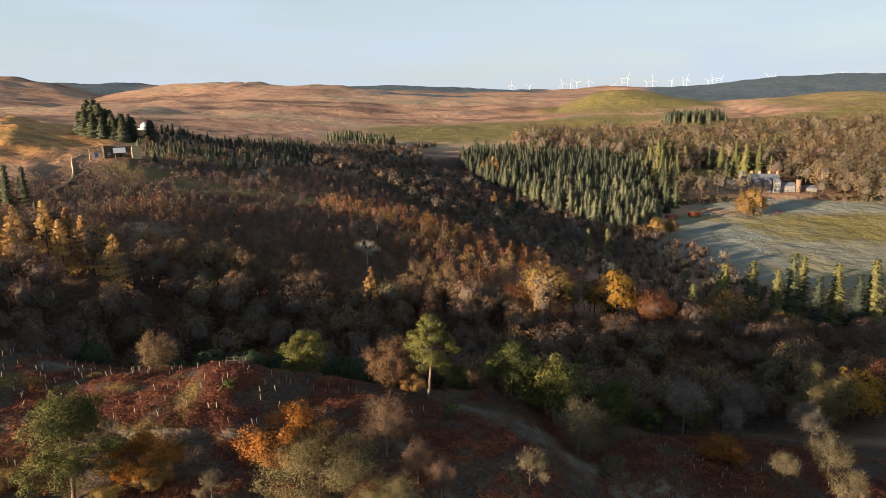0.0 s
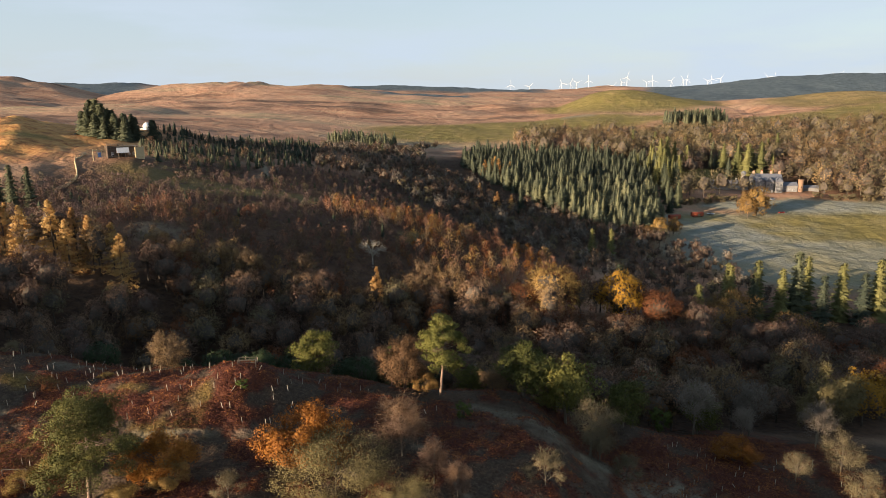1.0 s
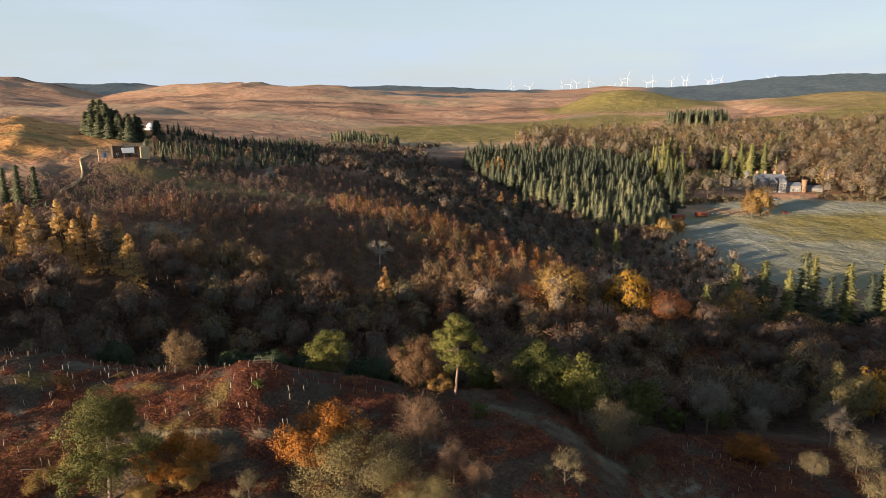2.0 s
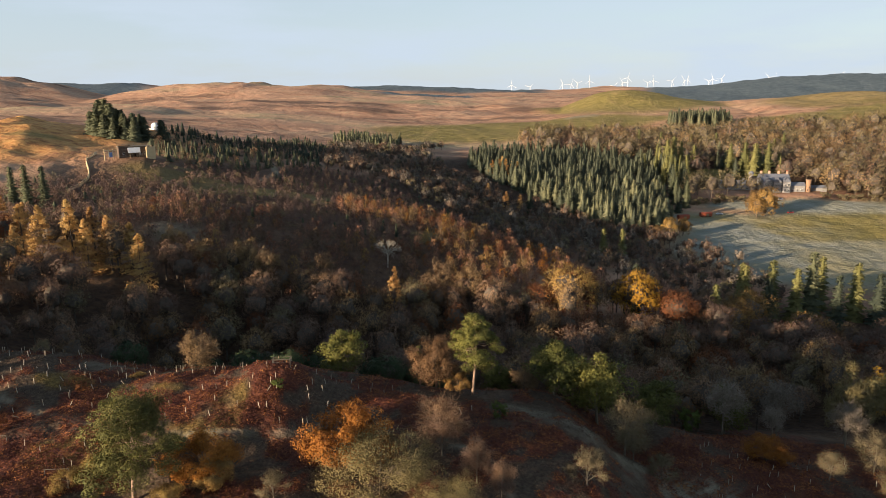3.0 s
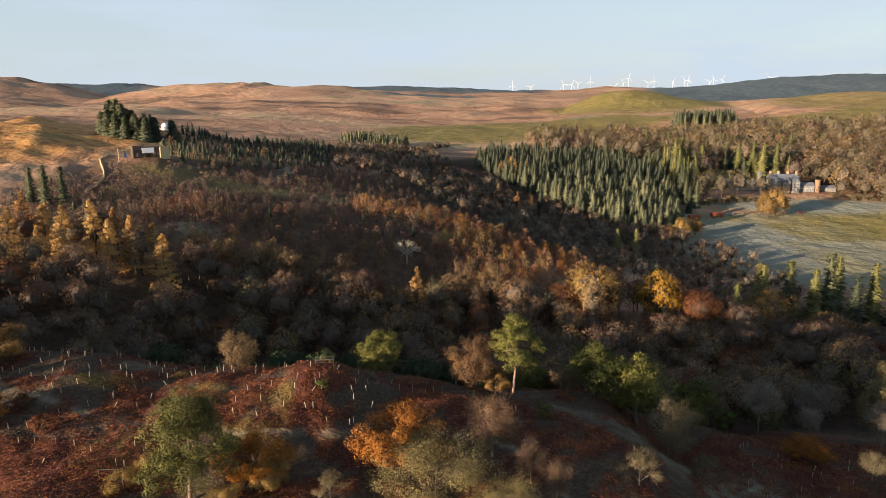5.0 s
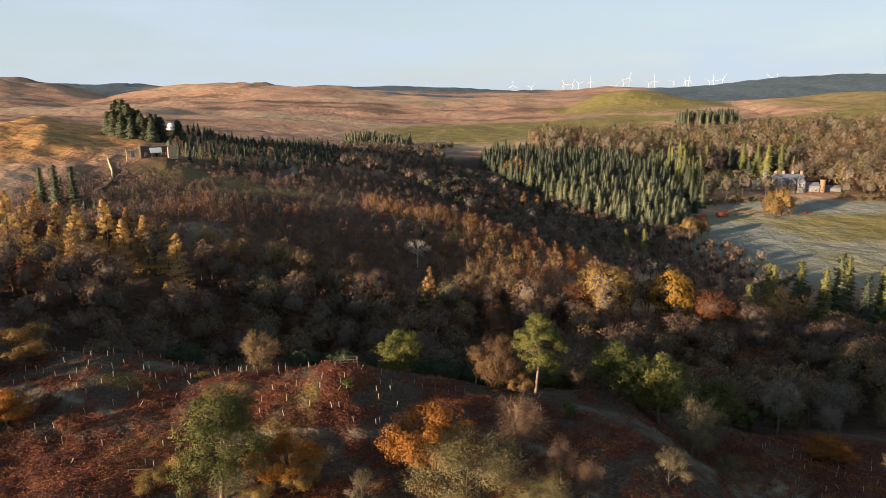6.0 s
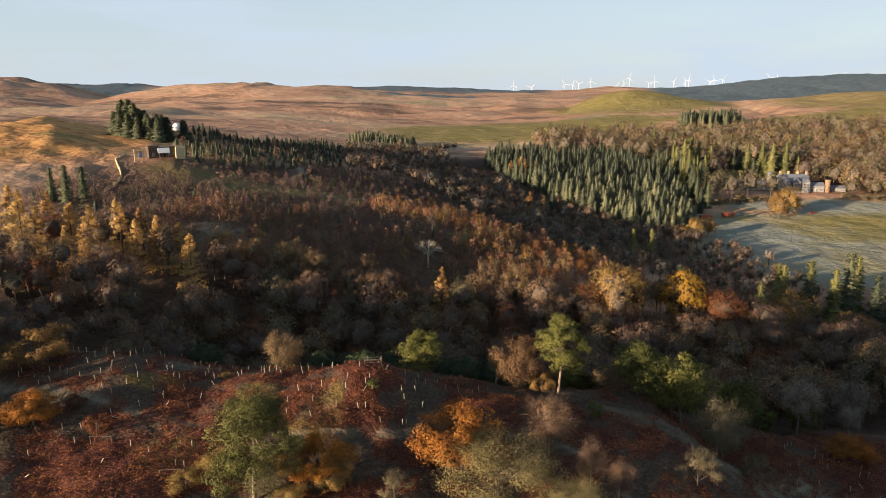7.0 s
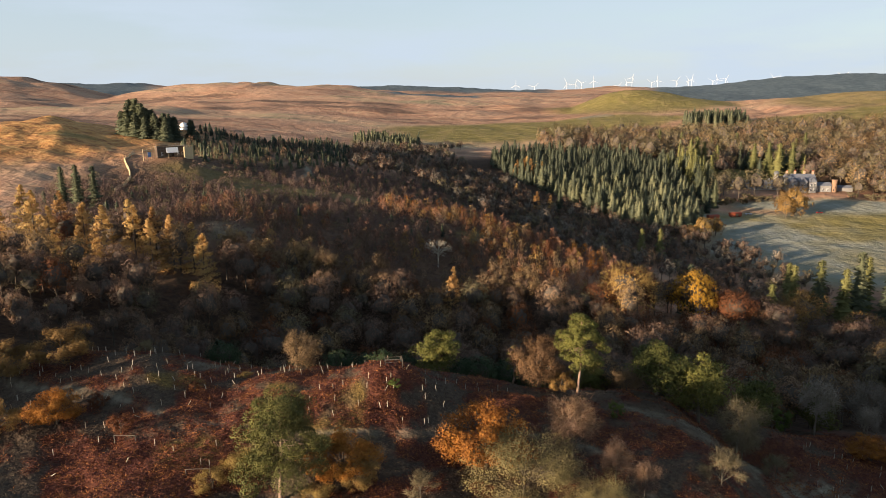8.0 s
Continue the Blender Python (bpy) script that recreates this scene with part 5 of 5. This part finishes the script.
lone("broom_bush", broadleaf(81, 3.2, 2.4, 0.04, 12, 8, 10, (0.5, 0.015), 90, 0.06, fill=1.3), BARK, GOLD_GRASS, "yellow-leaved bush growing under the Scots pine", [(-52.5, 77, 0), (-55, 74, 80, 0.8), (-60, 104, 20, 0.5, 0.6), (-41.5, 70, 50, 0.9)], "bush", "yellow bushes")


# ---- solid things ----
WOOD = material("weathered_timber", [(0.16, 0.12, 0.08), (0.30, 0.23, 0.15)], 0.8, 10, bump=0.3)
PALE_WOOD = material("pale_timber", [(0.42, 0.33, 0.19), (0.56, 0.45, 0.27)], 0.9, 9, bump=0.2)
STONE = material("brown_stone", [(0.06, 0.042, 0.032), (0.13, 0.09, 0.065)], 1.0, 7, bump=0.5)
RED_STONE = material("red_stone", [(0.20, 0.12, 0.075), (0.30, 0.19, 0.12)], 1.5, 6, rough=0.9, bump=0.4)
SANDSTONE = material("sandstone", [(0.30, 0.21, 0.15), (0.44, 0.31, 0.22)], 1.2, 7, bump=0.4)
HARLING = material("pale_harling", [(0.17, 0.165, 0.16), (0.27, 0.262, 0.25)], 2.0, 8, bump=0.2)
SLATE = material("roof_slate", [(0.10, 0.11, 0.13), (0.17, 0.18, 0.21)], 1.0, 9, rough=0.55, bump=0.3)
WHITE = material("white_paint", [(0.70, 0.70, 0.68), (0.82, 0.82, 0.80)], 2.0, 6, rough=0.5)
GLASS = material("window_glass", [(0.02, 0.025, 0.03), (0.05, 0.055, 0.06)], 1.5, 3, rough=0.08, spec=0.8)
RUST = material("red_tin", [(0.24, 0.05, 0.025), (0.36, 0.09, 0.04)], 1.5, 8, rough=0.6, bump=0.2)
BLUE = material("blue_paint", [(0.10, 0.17, 0.34), (0.15, 0.24, 0.42)], 1.0, 6, rough=0.5)
CAR_RED = material("car_red", [(0.35, 0.03, 0.025), (0.42, 0.05, 0.035)], 1.5, 6, rough=0.25, spec=0.6)
CAR_PALE = material("car_silver", [(0.45, 0.46, 0.48), (0.55, 0.56, 0.58)], 1.5, 6, rough=0.25, spec=0.6)
TURBINE = material("turbine_grey", [(0.50, 0.51, 0.52), (0.60, 0.61, 0.62)], 8, 4, rough=0.5)
TYRE = material("tyre_rubber", [(0.02, 0.02, 0.02), (0.04, 0.04, 0.04)], 0.3, 6)
GUARD = material("guard_plastic", [(0.34, 0.30, 0.23), (0.48, 0.43, 0.34)], 1.0, 5, rough=0.6, per_object=0.4, thin=0.2)


def part(name, bm, mat, parent=None, label=""):
    """Links a bmesh as one mesh object under a thing or a part."""
    me = bpy.data.meshes.new(name)
    bm.to_mesh(me)
    bm.free()
    me.materials.append(mat)
    ob = new(name, me)
    ob.parent = parent
    return tagged(ob, label) if label else ob


def box(x, y, z, w, d, h, bevel=0.04, turn=0.0):
    """A bevelled block that stands on z, centred at x, y."""
    bm = bmesh.new()
    bmesh.ops.create_cube(bm, size=1, matrix=pose(x, y, z + h / 2, 0, 0, turn) @ Matrix.Diagonal((w, d, h, 1)))
    if bevel:
        bmesh.ops.bevel(bm, geom=bm.edges[:], offset=min(bevel, w / 3, d / 3, h / 3), segments=1, affect="EDGES")
    return bm


def prism(x, y, z, w, d, h, over=0.3):
    """A pitched roof with its ridge along x."""
    bm = bmesh.new()
    w, d = w / 2 + over, d / 2 + over
    pts = [(x - w, y - d, z), (x + w, y - d, z), (x + w, y + d, z), (x - w, y + d, z), (x - w, y, z + h), (x + w, y, z + h)]
    v = [bm.verts.new(p) for p in pts]
    for f in ((0, 1, 5, 4), (2, 3, 4, 5), (1, 2, 5), (3, 0, 4), (3, 2, 1, 0)):
        bm.faces.new([v[i] for i in f])
    bmesh.ops.recalc_face_normals(bm, faces=bm.faces[:])
    return bm


def rod(p, q, r0, r1=None, sides=8):
    """A tapered round bar from p to q."""
    bm = bmesh.new()
    p, q = Vector(p), Vector(q)
    m = Matrix.Translation((p + q) / 2) @ (q - p).to_track_quat("Z", "Y").to_matrix().to_4x4()
    bmesh.ops.create_cone(bm, cap_ends=True, segments=sides, radius1=r0, radius2=r0 if r1 is None else r1, depth=(q - p).length, matrix=m)
    return bm


def dome_shell(x, y, z, r, squash=1.0):
    bm = bmesh.new()
    bmesh.ops.create_uvsphere(bm, u_segments=28, v_segments=16, radius=r, matrix=Matrix.Translation((x, y, z)) @ Matrix.Diagonal((1, 1, squash, 1)))
    bmesh.ops.bisect_plane(bm, geom=bm.verts[:] + bm.edges[:] + bm.faces[:], plane_co=(x, y, z), plane_no=(0, 0, 1), clear_inner=True)
    for f in bm.faces:
        f.smooth = True
    return bm


def window(thing, x, y, z, w, h, wall="x"):
    """A framed window with its panes, set in a wall that faces the camera's side."""
    f = part("window", box(x, y - 0.03, z, w, 0.16, h, 0.02), WHITE, thing)
    for i in (-1, 1):
        for j in (0, 1):
            part("pane", box(x + i * w * 0.235, y - 0.1, z + 0.06 + j * h * 0.48, w * 0.42, 0.06, h * 0.43, 0), GLASS, f)
    return f


def big_house():
    """The mansion: harled gables, slate roofs, chimneys, a round sandstone turret and long low wings."""
    t = tagged(new("mansion"), "pale harled country mansion with grey slate roofs and turret", "house")
    part("wall", box(0, 0, -1, 20, 11, 9.5), HARLING, t)
    part("roof", prism(0, 0, 8.5, 20, 11, 4.2), SLATE, t)
    for x, w in ((-6.5, 5.5), (0.5, 5.0), (7.0, 5.0)):
        g = part("gable", box(x, -6.3, -1, w, 3.2, 8.8), HARLING, t)
        bm = prism(0, 0, 0, 6.0, w, 2.9, 0.25)
        bmesh.ops.transform(bm, matrix=pose(x, -4.9, 7.8, 0, 0, 90), verts=bm.verts[:])
        part("gable_roof", bm, SLATE, t)
        for z in (1.0, 4.6):
            for dx in (-1.15, 1.15):
                window(t, x + dx, -7.93, z, 1.3, 2.1)
    for x in (-3.1, 3.8):
        for z in (1.0, 4.6):
            window(t, x, -5.55, z, 1.2, 2.1)
    for x, y in ((-9, 0), (-3, 1), (3.5, 1), (9, 0)):
        c = part("chimney", box(x, y, 10, 1.4, 1.0, 4.6), SANDSTONE, t)
        for dx in (-0.35, 0.35):
            part("chimney_pot", rod((x + dx, y, 14.6), (x + dx, y, 15.3), 0.17, 0.14), RUST, c)
    part("wing_wall", box(15.5, -1, -1, 11, 7, 5.5), HARLING, t)
    part("wing_roof", prism(15.5, -1, 4.5, 11, 7, 2.4), SLATE, t)
    for x in (12.5, 15.5, 18.5):
        window(t, x, -4.55, 0.9, 1.3, 1.9)
    part("wing_wall", box(-29, 3, -1, 34, 7, 5.5), HARLING, t)
    part("wing_roof", prism(-29, 3, 4.5, 34, 7, 3.0), SLATE, t)
    for i in range(9):
        window(t, -44 + i * 3.7, -0.55, 1.2, 1.2, 1.8)
    for x in (-40, -30, -20):
        part("chimney", box(x, 3, 6.5, 1.2, 0.9, 2.4), HARLING, t)
    part("wing_wall", box(31, 3, -1, 14, 5, 3.4), HARLING, t)
    part("wing_roof", prism(31, 3, 2.4, 14, 5, 1.8), SLATE, t)
    tower = part("turret", rod((23.5, -3, -1), (23.5, -3, 8.2), 1.9, 1.8, 20), RED_STONE, t, "round sandstone turret")
    part("parapet", rod((23.5, -3, 8.2), (23.5, -3, 9.0), 2.1, 2.1, 20), RED_STONE, tower)
    for k in (-1, 0, 1):
        part("slit_window", box(23.5 + k * 0.9, -4.95 + abs(k) * 0.2, 3 + k * 2, 0.4, 0.25, 1.2, 0), GLASS, tower)
    c = part("cupola", rod((-14, 6, 4), (-14, 6, 12), 1.7, 1.6, 16), HARLING, t)
    part("cupola_dome", dome_shell(-14, 6, 12, 1.9), SLATE, c)
    t.matrix_basis = pose(227, 500, float(height(227, 496)), 0, 0, -6)


def cabin():
    """The stone and timber lookout with a white porch roof, open post frames and a pale turret."""
    t = tagged(new("hill_cabin"), "brown stone hillside cabin with white porch roof and timber posts", "cabin")
    part("wall", box(-5.6, 1, -1.5, 6.6, 6, 6.3), STONE, t)
    part("wall", box(4.8, 1, -1.5, 8.4, 6, 6.0), STONE, t)
    part("wall", box(-0.6, 2.4, -1.5, 3.6, 3.2, 6.0), STONE, t)
    part("roof", box(0, 1.0, 4.62, 18.6, 6.3, 0.25), WOOD, t)
    bm = box(-0.6, -3.8, 3.9, 6.8, 2.7, 0.18)
    bmesh.ops.rotate(bm, cent=(-0.6, -2.8, 3.9), matrix=Matrix.Rotation(radians(62), 3, "X"), verts=bm.verts[:])
    part("porch_roof", bm, WHITE, t, "sloping white porch roof")
    for x in (-3.0, -1.6, 0.6, 1.9):
        part("post", rod((x, -3.6, -1.5), (x, -3.6, 2.6), 0.17, 0.15), WOOD, t)
    part("door", box(-0.6, 0.72, -0.4, 1.9, 0.12, 2.6), WOOD, t)
    for x in (-8.6, -6.4, -4.3, -2.6, 0.0, 2.4, 4.4):
        part("post", rod((x, 0.2, 4.6), (x, 0.2, 6.0), 0.15, 0.13), WOOD, t)
    part("rail", rod((-8.6, 0.2, 5.7), (4.4, 0.2, 5.7), 0.08), WOOD, t)
    tur = part("turret", box(8.6, -2.6, -1.5, 5.0, 3.6, 5.6), PALE_WOOD, t, "pale timber turret")
    for k in range(4):
        part("merlon", box(6.6 + k * 1.35, -4.15, 4.1, 0.75, 0.5, 0.7), PALE_WOOD, tur)
    for x in (-16.5, -14.2, -11.8, -9.8):
        part("post", rod((x, -0.5, -1.5), (x, -0.5, 4.0), 0.2, 0.17), PALE_WOOD, t)
    part("beam", rod((-16.8, -0.5, 3.2), (-9.6, -0.5, 3.2), 0.13), PALE_WOOD, t)
    part("awning", box(-13.1, -0.9, 0.0, 1.7, 0.15, 2.3), BLUE, t, "blue painted door panel")
    for x in (3.2, 5.6):
        window(t, x, -2.05, 0.6, 1.3, 1.4)
    window(t, -6.2, -2.05, 0.4, 1.2, 1.6)
    for x in (-8.6, -6.8, -5.0, -3.2, 1.2, 3.0, 4.8, 6.4):
        part("batten", box(x, -2.06, -1.4, 0.22, 0.14, 6.0), OLD_WOOD, t)
    for z in (0.2, 3.4):
        part("beam", rod((-8.9, -2.1, z), (-2.4, -2.1, z), 0.14), OLD_WOOD, t)
        part("beam", rod((0.8, -2.1, z), (6.4, -2.1, z), 0.14), OLD_WOOD, t)
    part("parapet", box(-5.6, -1.8, 4.86, 6.4, 0.3, 0.5), STONE, t)
    t.matrix_basis = pose(-161, 328, float(height(-160, 326)) + 0.7, 0, 0, 34) @ Matrix.Diagonal((0.8, 0.85, 1, 1))


def observatory():
    t = tagged(new("observatory"), "white observatory dome on a low white building", "observatory")
    part("wall", rod((0, 0, -1), (0, 0, 3.4), 2.6, 2.6, 28), WHITE, t)
    d = part("dome", dome_shell(0, 0, 3.42, 2.7), WHITE, t)
    part("shutter", box(0, -1.0, 4.8, 0.7, 1.9, 1.35, 0.1), WHITE, d)
    part("annexe", box(-4.6, 0.5, -1, 6.5, 4.5, 3.6), WHITE, t)
    part("annexe_roof", box(-4.6, 0.5, 2.6, 7.0, 5.0, 0.25), SLATE, t)
    t.matrix_basis = pose(-200.5, 446, float(height(-200.5, 446)) - 1.4, 0, 0, 10)


def shed(x, y, turn, first=None):
    if first:
        return copy_thing(first, pose(x, y, float(height(x, y)), 0, 0, turn))
    t = tagged(new("wagon_shed"), "rusty red tin shed with a curved roof", "shed", "red sheds")
    part("body", box(0, 0, 0.35, 7.2, 2.8, 1.9), RUST, t)
    bm = bmesh.new()
    bmesh.ops.create_cone(bm, cap_ends=True, segments=24, radius1=1.5, radius2=1.5, depth=7.4, matrix=pose(0, 0, 2.0, 0, 90, 0) @ Matrix.Diagonal((0.62, 1, 1, 1)))
    part("roof", bm, RUST, t)
    part("door", box(0.6, -1.42, 0.4, 1.6, 0.08, 1.6), WOOD, t)
    for dx in (-2.6, 2.6):
        part("plinth", box(dx, 0, -0.2, 0.6, 2.4, 0.6), STONE, t)
    t.matrix_basis = pose(x, y, float(height(x, y)), 0, 0, turn)
    return t


def car(x, y, turn, paint, label):
    t = tagged(new("parked_car"), label, "car")
    part("body", box(0, 0, 0.35, 4.2, 1.75, 0.62, 0.15), paint, t)
    part("cabin", box(-0.2, 0, 0.95, 2.3, 1.5, 0.55, 0.2), GLASS, t)
    for dx in (-1.3, 1.3):
        for dy in (-0.85, 0.85):
            w = part("wheel", rod((dx, dy - 0.1, 0.32), (dx, dy + 0.1, 0.32), 0.32, sides=14), TYRE, t)
            part("rim", rod((dx, dy - 0.11, 0.32), (dx, dy + 0.11, 0.32), 0.19, sides=10), CAR_PALE, w)
    for dy in (-0.6, 0.6):
        part("headlight", box(2.09, dy, 0.65, 0.06, 0.32, 0.16, 0.02), WHITE, t)
    t.matrix_basis = pose(x, y, float(height(x, y)), 0, 0, turn)


def turbine(x, y, hub, spin, face, first=None):
    z = float(height(x, y))
    m = pose(x, y, hub - 78, 0, 0, face)
    if first:
        t = copy_thing(first, m)
        for o in t.children:
            if o.name.startswith("rotor"):
                o.rotation_euler[1] = radians(spin)
        return t
    t = tagged(new("wind_turbine"), "distant white three-bladed wind turbine on the skyline", "wind turbine", "wind farm")
    part("tower", rod((0, 0, -60), (0, 0, 78), 2.0, 1.1, 10), TURBINE, t)
    part("nacelle", box(0, 1.5, 76, 3.5, 9, 3.6, 0.6), TURBINE, t)
    r = part("rotor", rod((0, -1.2, 0), (0, 1.2, 0), 1.8, 2.0, 10), TURBINE, t)
    r.location = (0, -4.3, 78)
    r.rotation_euler[1] = radians(spin)
    for k in range(3):
        a = radians(120 * k)
        bm = bmesh.new()
        u = Vector((math.sin(a), 0, math.cos(a)))
        s = Vector((u.z, 0, -u.x))
        prof = ((1.0, 0.8, 0.6), (8, 1.4, 0.4), (20, 1.0, 0.25), (38, 0.3, 0.1))
        rings = []
        for d, w, th in prof:
            rings.append([bm.verts.new(u * d + s * w * i + Vector((0, th * j, 0))) for i, j in ((-0.5, 0), (0.2, 1), (0.9, 0), (0.2, -1))])
        for a0, a1 in zip(rings, rings[1:]):
            for i in range(4):
                bm.faces.new((a0[i], a0[(i + 1) % 4], a1[(i + 1) % 4], a1[i]))
        bm.faces.new(rings[-1])
        part("blade", bm, TURBINE, r)
    t.matrix_basis = m
    return t


big_house()
cabin()
observatory()
s0 = shed(136, 420, 14)
shed(152.5, 427, 8, s0)
car(209, 434, 20, CAR_RED, "small red car parked beside the house drive")
car(163, 432, -10, CAR_PALE, "silver car parked at the pasture edge")
car(219, 470, 30, CAR_PALE, "silver car parked before the big house")

t0 = None
for i, (x, y, hub) in enumerate([(377, 4500, 148), (494, 4500, 136), (703, 4500, 154), (756, 4500, 152), (797, 4500, 158), (873, 4500, 172), (1030, 4500, 138), (1085, 4500, 160), (1118, 4500, 190), (1243, 4500, 158), (1281, 4500, 172), (1400, 4500, 168), (1478, 4500, 172), (1497, 4500, 176), (1632, 4500, 166), (1658, 4500, 176), (1713, 4500, 180), (1990, 4450, 186), (2030, 4450, 178), (2180, 4000, 187)]):
    made = turbine(x, y, hub, (i * 47) % 120, -15 + (i * 7) % 13, t0)
    t0 = t0 or made


# ---- the bracken knoll ----
def frame_of_posts(x, y, turn, w, d, rails):
    """A post-and-rail frame round a planted tree."""
    t = tagged(new("timber_fence"), "weathered post-and-rail timber frame in the bracken", "fence", "timber frames")
    feet = [(-w / 2, -d / 2), (w / 2, -d / 2)] + ([(w / 2, d / 2), (-w / 2, d / 2)] if d else [])
    for fx, fy in feet:
        part("post", box(fx, fy, -0.5, 0.09, 0.09, 1.6, 0.01), OLD_WOOD, t)
    for a, b in zip(feet, feet[1:] + feet[:1]):
        if a == b or (not d and (b, a) in ((feet[0], feet[1]),) and a != feet[0]):
            continue
        for z in rails:
            part("rail", rod((*a, z), (*b, z), 0.04, sides=6), OLD_WOOD, t)
    t.matrix_basis = pose(x, y, float(height(x, y)), 0, 0, turn)


frame_of_posts(-35.0, 100.3, 8, 2.7, 1.2, (0.95, 0.55))
frame_of_posts(-70.6, 84.3, 0, 2.9, 0, (1.05,))
frame_of_posts(-57.5, 76.0, 5, 2.9, 0, (1.05,))


def tree_guard():
    bm = bmesh.new()
    bmesh.ops.create_cone(bm, cap_ends=False, segments=8, radius1=0.05, radius2=0.045, depth=0.9, matrix=Matrix.Translation((0, 0, 0.42)))
    geom = bmesh.ops.solidify(bm, geom=bm.faces[:], thickness=0.008)
    t = part("tree_guard", bm, GUARD)
    tagged(t, "pale plastic tree guard tube on a thin stake", "tree guard", "planted tree guards")
    part("stake", box(0.07, 0, -0.3, 0.03, 0.03, 1.3, 0), WOOD, t)
    return t


guards = np.concatenate([
    scatter(31, [(-112, 92), (-60, 85), (-22, 88), (-8, 97), (-12, 106), (-45, 112), (-100, 115)], 3.0, lambda x, y: (wander(x, y, 11) > -0.35) & (track(x, y) < 0.3)),
    scatter(32, [(28, 90), (62, 86), (60, 108), (36, 113)], 3.4, lambda x, y: wander(x, y, 9) > -0.5),
    scatter(33, [(-18, 92), (8, 90), (16, 98), (0, 104)], 4.4, lambda x, y: wander(x, y, 9) > -0.2),
    scatter(34, [(-75, 74), (-52, 78), (-52, 84), (-95, 86)], 5.0),
])[:300]
guard = tree_guard()
lean = np.random.default_rng(40)
for i, (x, y) in enumerate(guards):
    bad = 5 if lean.uniform() < 0.85 else 28
    m = pose(x, y, float(height(x, y)) + 0.1, lean.normal(0, bad), lean.normal(0, bad), lean.uniform(0, 360))
    if i == 0:
        guard.matrix_basis = m
    else:
        copy_thing(guard, m)

rng = np.random.default_rng(50)


def lie_of_land(x, y):
    """The ground's normals."""
    e = 0.8
    return unit(np.stack([height(x - e, y) - height(x + e, y), height(x, y - e) - height(x, y + e), np.full(len(x), 2 * e)], 1))


def strew(count, seed, keep):
    g = np.random.default_rng(seed)
    x, y = g.uniform(-120, 78, count), g.uniform(62, 122, count)
    ok = (knoll(x, y) > 0.4) & (track(x, y) < 0.35) & keep(x, y, g)
    return x[ok], y[ok]


def ferny(x, y, g):
    return fern_patches(x, y) + g.normal(0, 0.2, len(x)) > 0.02 + 0.8 * (worn(x, y) - track(x, y)) + 0.4 * gilded(x, y)


def grassy(x, y, g):
    return (fern_patches(x, y) + g.normal(0, 0.25, len(x)) < 0.1 + 1.5 * (worn(x, y) - track(x, y))) & (gilded(x, y) < 0.3)


def yellow(x, y, g):
    return gilded(x, y) + g.normal(0, 0.15, len(x)) > 0.5


x, y = strew(400000, 51, ferny)
z = height(x, y)
way = unit(np.stack([rng.normal(0, 1, len(x)), rng.normal(0, 1, len(x)), rng.uniform(-0.15, 0.6, len(x))], 1))
lift = np.clip(fern_patches(x, y), 0.1, 1.0) * np.clip(0.35 + 0.5 * wander(x, y, 1.7) + 0.35 * wander(x, y, 0.8), 0.05, 1)
at = np.stack([x, y, z + lift * rng.uniform(0.3, 1.1, len(x)) + 0.04], 1)
soup = Soup()
side = unit(np.cross(way, np.array([0, 0, 1.0]) + rng.normal(0, 0.5, (len(x), 3))))
long = rng.uniform(0.2, 0.5, (len(x), 1))
soup.tris(np.stack([at - side * 0.06, at + side * 0.06, at + way * long], 1), lie_of_land(x, y) + rng.normal(0, 0.45, (len(x), 3)))
tagged(new("bracken", soup.mesh("bracken", BRACKEN)), "dead rust-red bracken covering the knoll", "bracken", kind="stuff")

for name, count, seed, keep, mat, label in (("tussock_grass", 230000, 52, grassy, STRAW, "greyish tussock grass between the bracken"), ("yellow_grass", 420000, 53, yellow, GOLD_GRASS, "yellow grass in sunny patches on the knoll")):
    x, y = strew(count, seed, keep)
    z = height(x, y)
    way = unit(np.stack([rng.normal(0.3, 0.6, len(x)), rng.normal(0, 0.6, len(x)), rng.uniform(0.1, 0.7, len(x))], 1))
    soup = Soup()
    soup.tris(blades(rng, np.stack([x, y, z - 0.02], 1), way, rng.uniform(0.12, 0.34, len(x)), 0.04), lie_of_land(x, y) + rng.normal(0, 0.4, (len(x), 3)))
    tagged(new(name, soup.mesh(name, mat)), label, "grass", kind="stuff")


# curving boardwalk up to the cabin
def boardwalk():
    t = tagged(new("boardwalk"), "pale curving timber boardwalk with posts up the slope", "boardwalk")
    bends = np.array([(-158, 262), (-160.2, 267.5), (-163.1, 283), (-166.6, 295), (-171.5, 304.5), (-178.6, 316.5), (-184, 327), (-184.5, 338)])
    along = np.linspace(0, len(bends) - 1, 25)
    pts = list(zip(np.interp(along, np.arange(len(bends)), bends[:, 0]), np.interp(along, np.arange(len(bends)), bends[:, 1])))
    for (x0, y0), (x1, y1) in zip(pts, pts[1:]):
        z0, z1 = float(height(x0, y0)), float(height(x1, y1))
        part("deck", rod((x0, y0, z0 + 0.35), (x1, y1, z1 + 0.35), 0.38, sides=6), PALE_WOOD, t)
        part("post", rod((x0, y0, z0 - 0.4), (x0, y0, z0 + 1.4), 0.1), PALE_WOOD, t)
        part("rail", rod((x0, y0, z0 + 1.3), (x1, y1, z1 + 1.3), 0.14, sides=6), PALE_WOOD, t)


boardwalk()
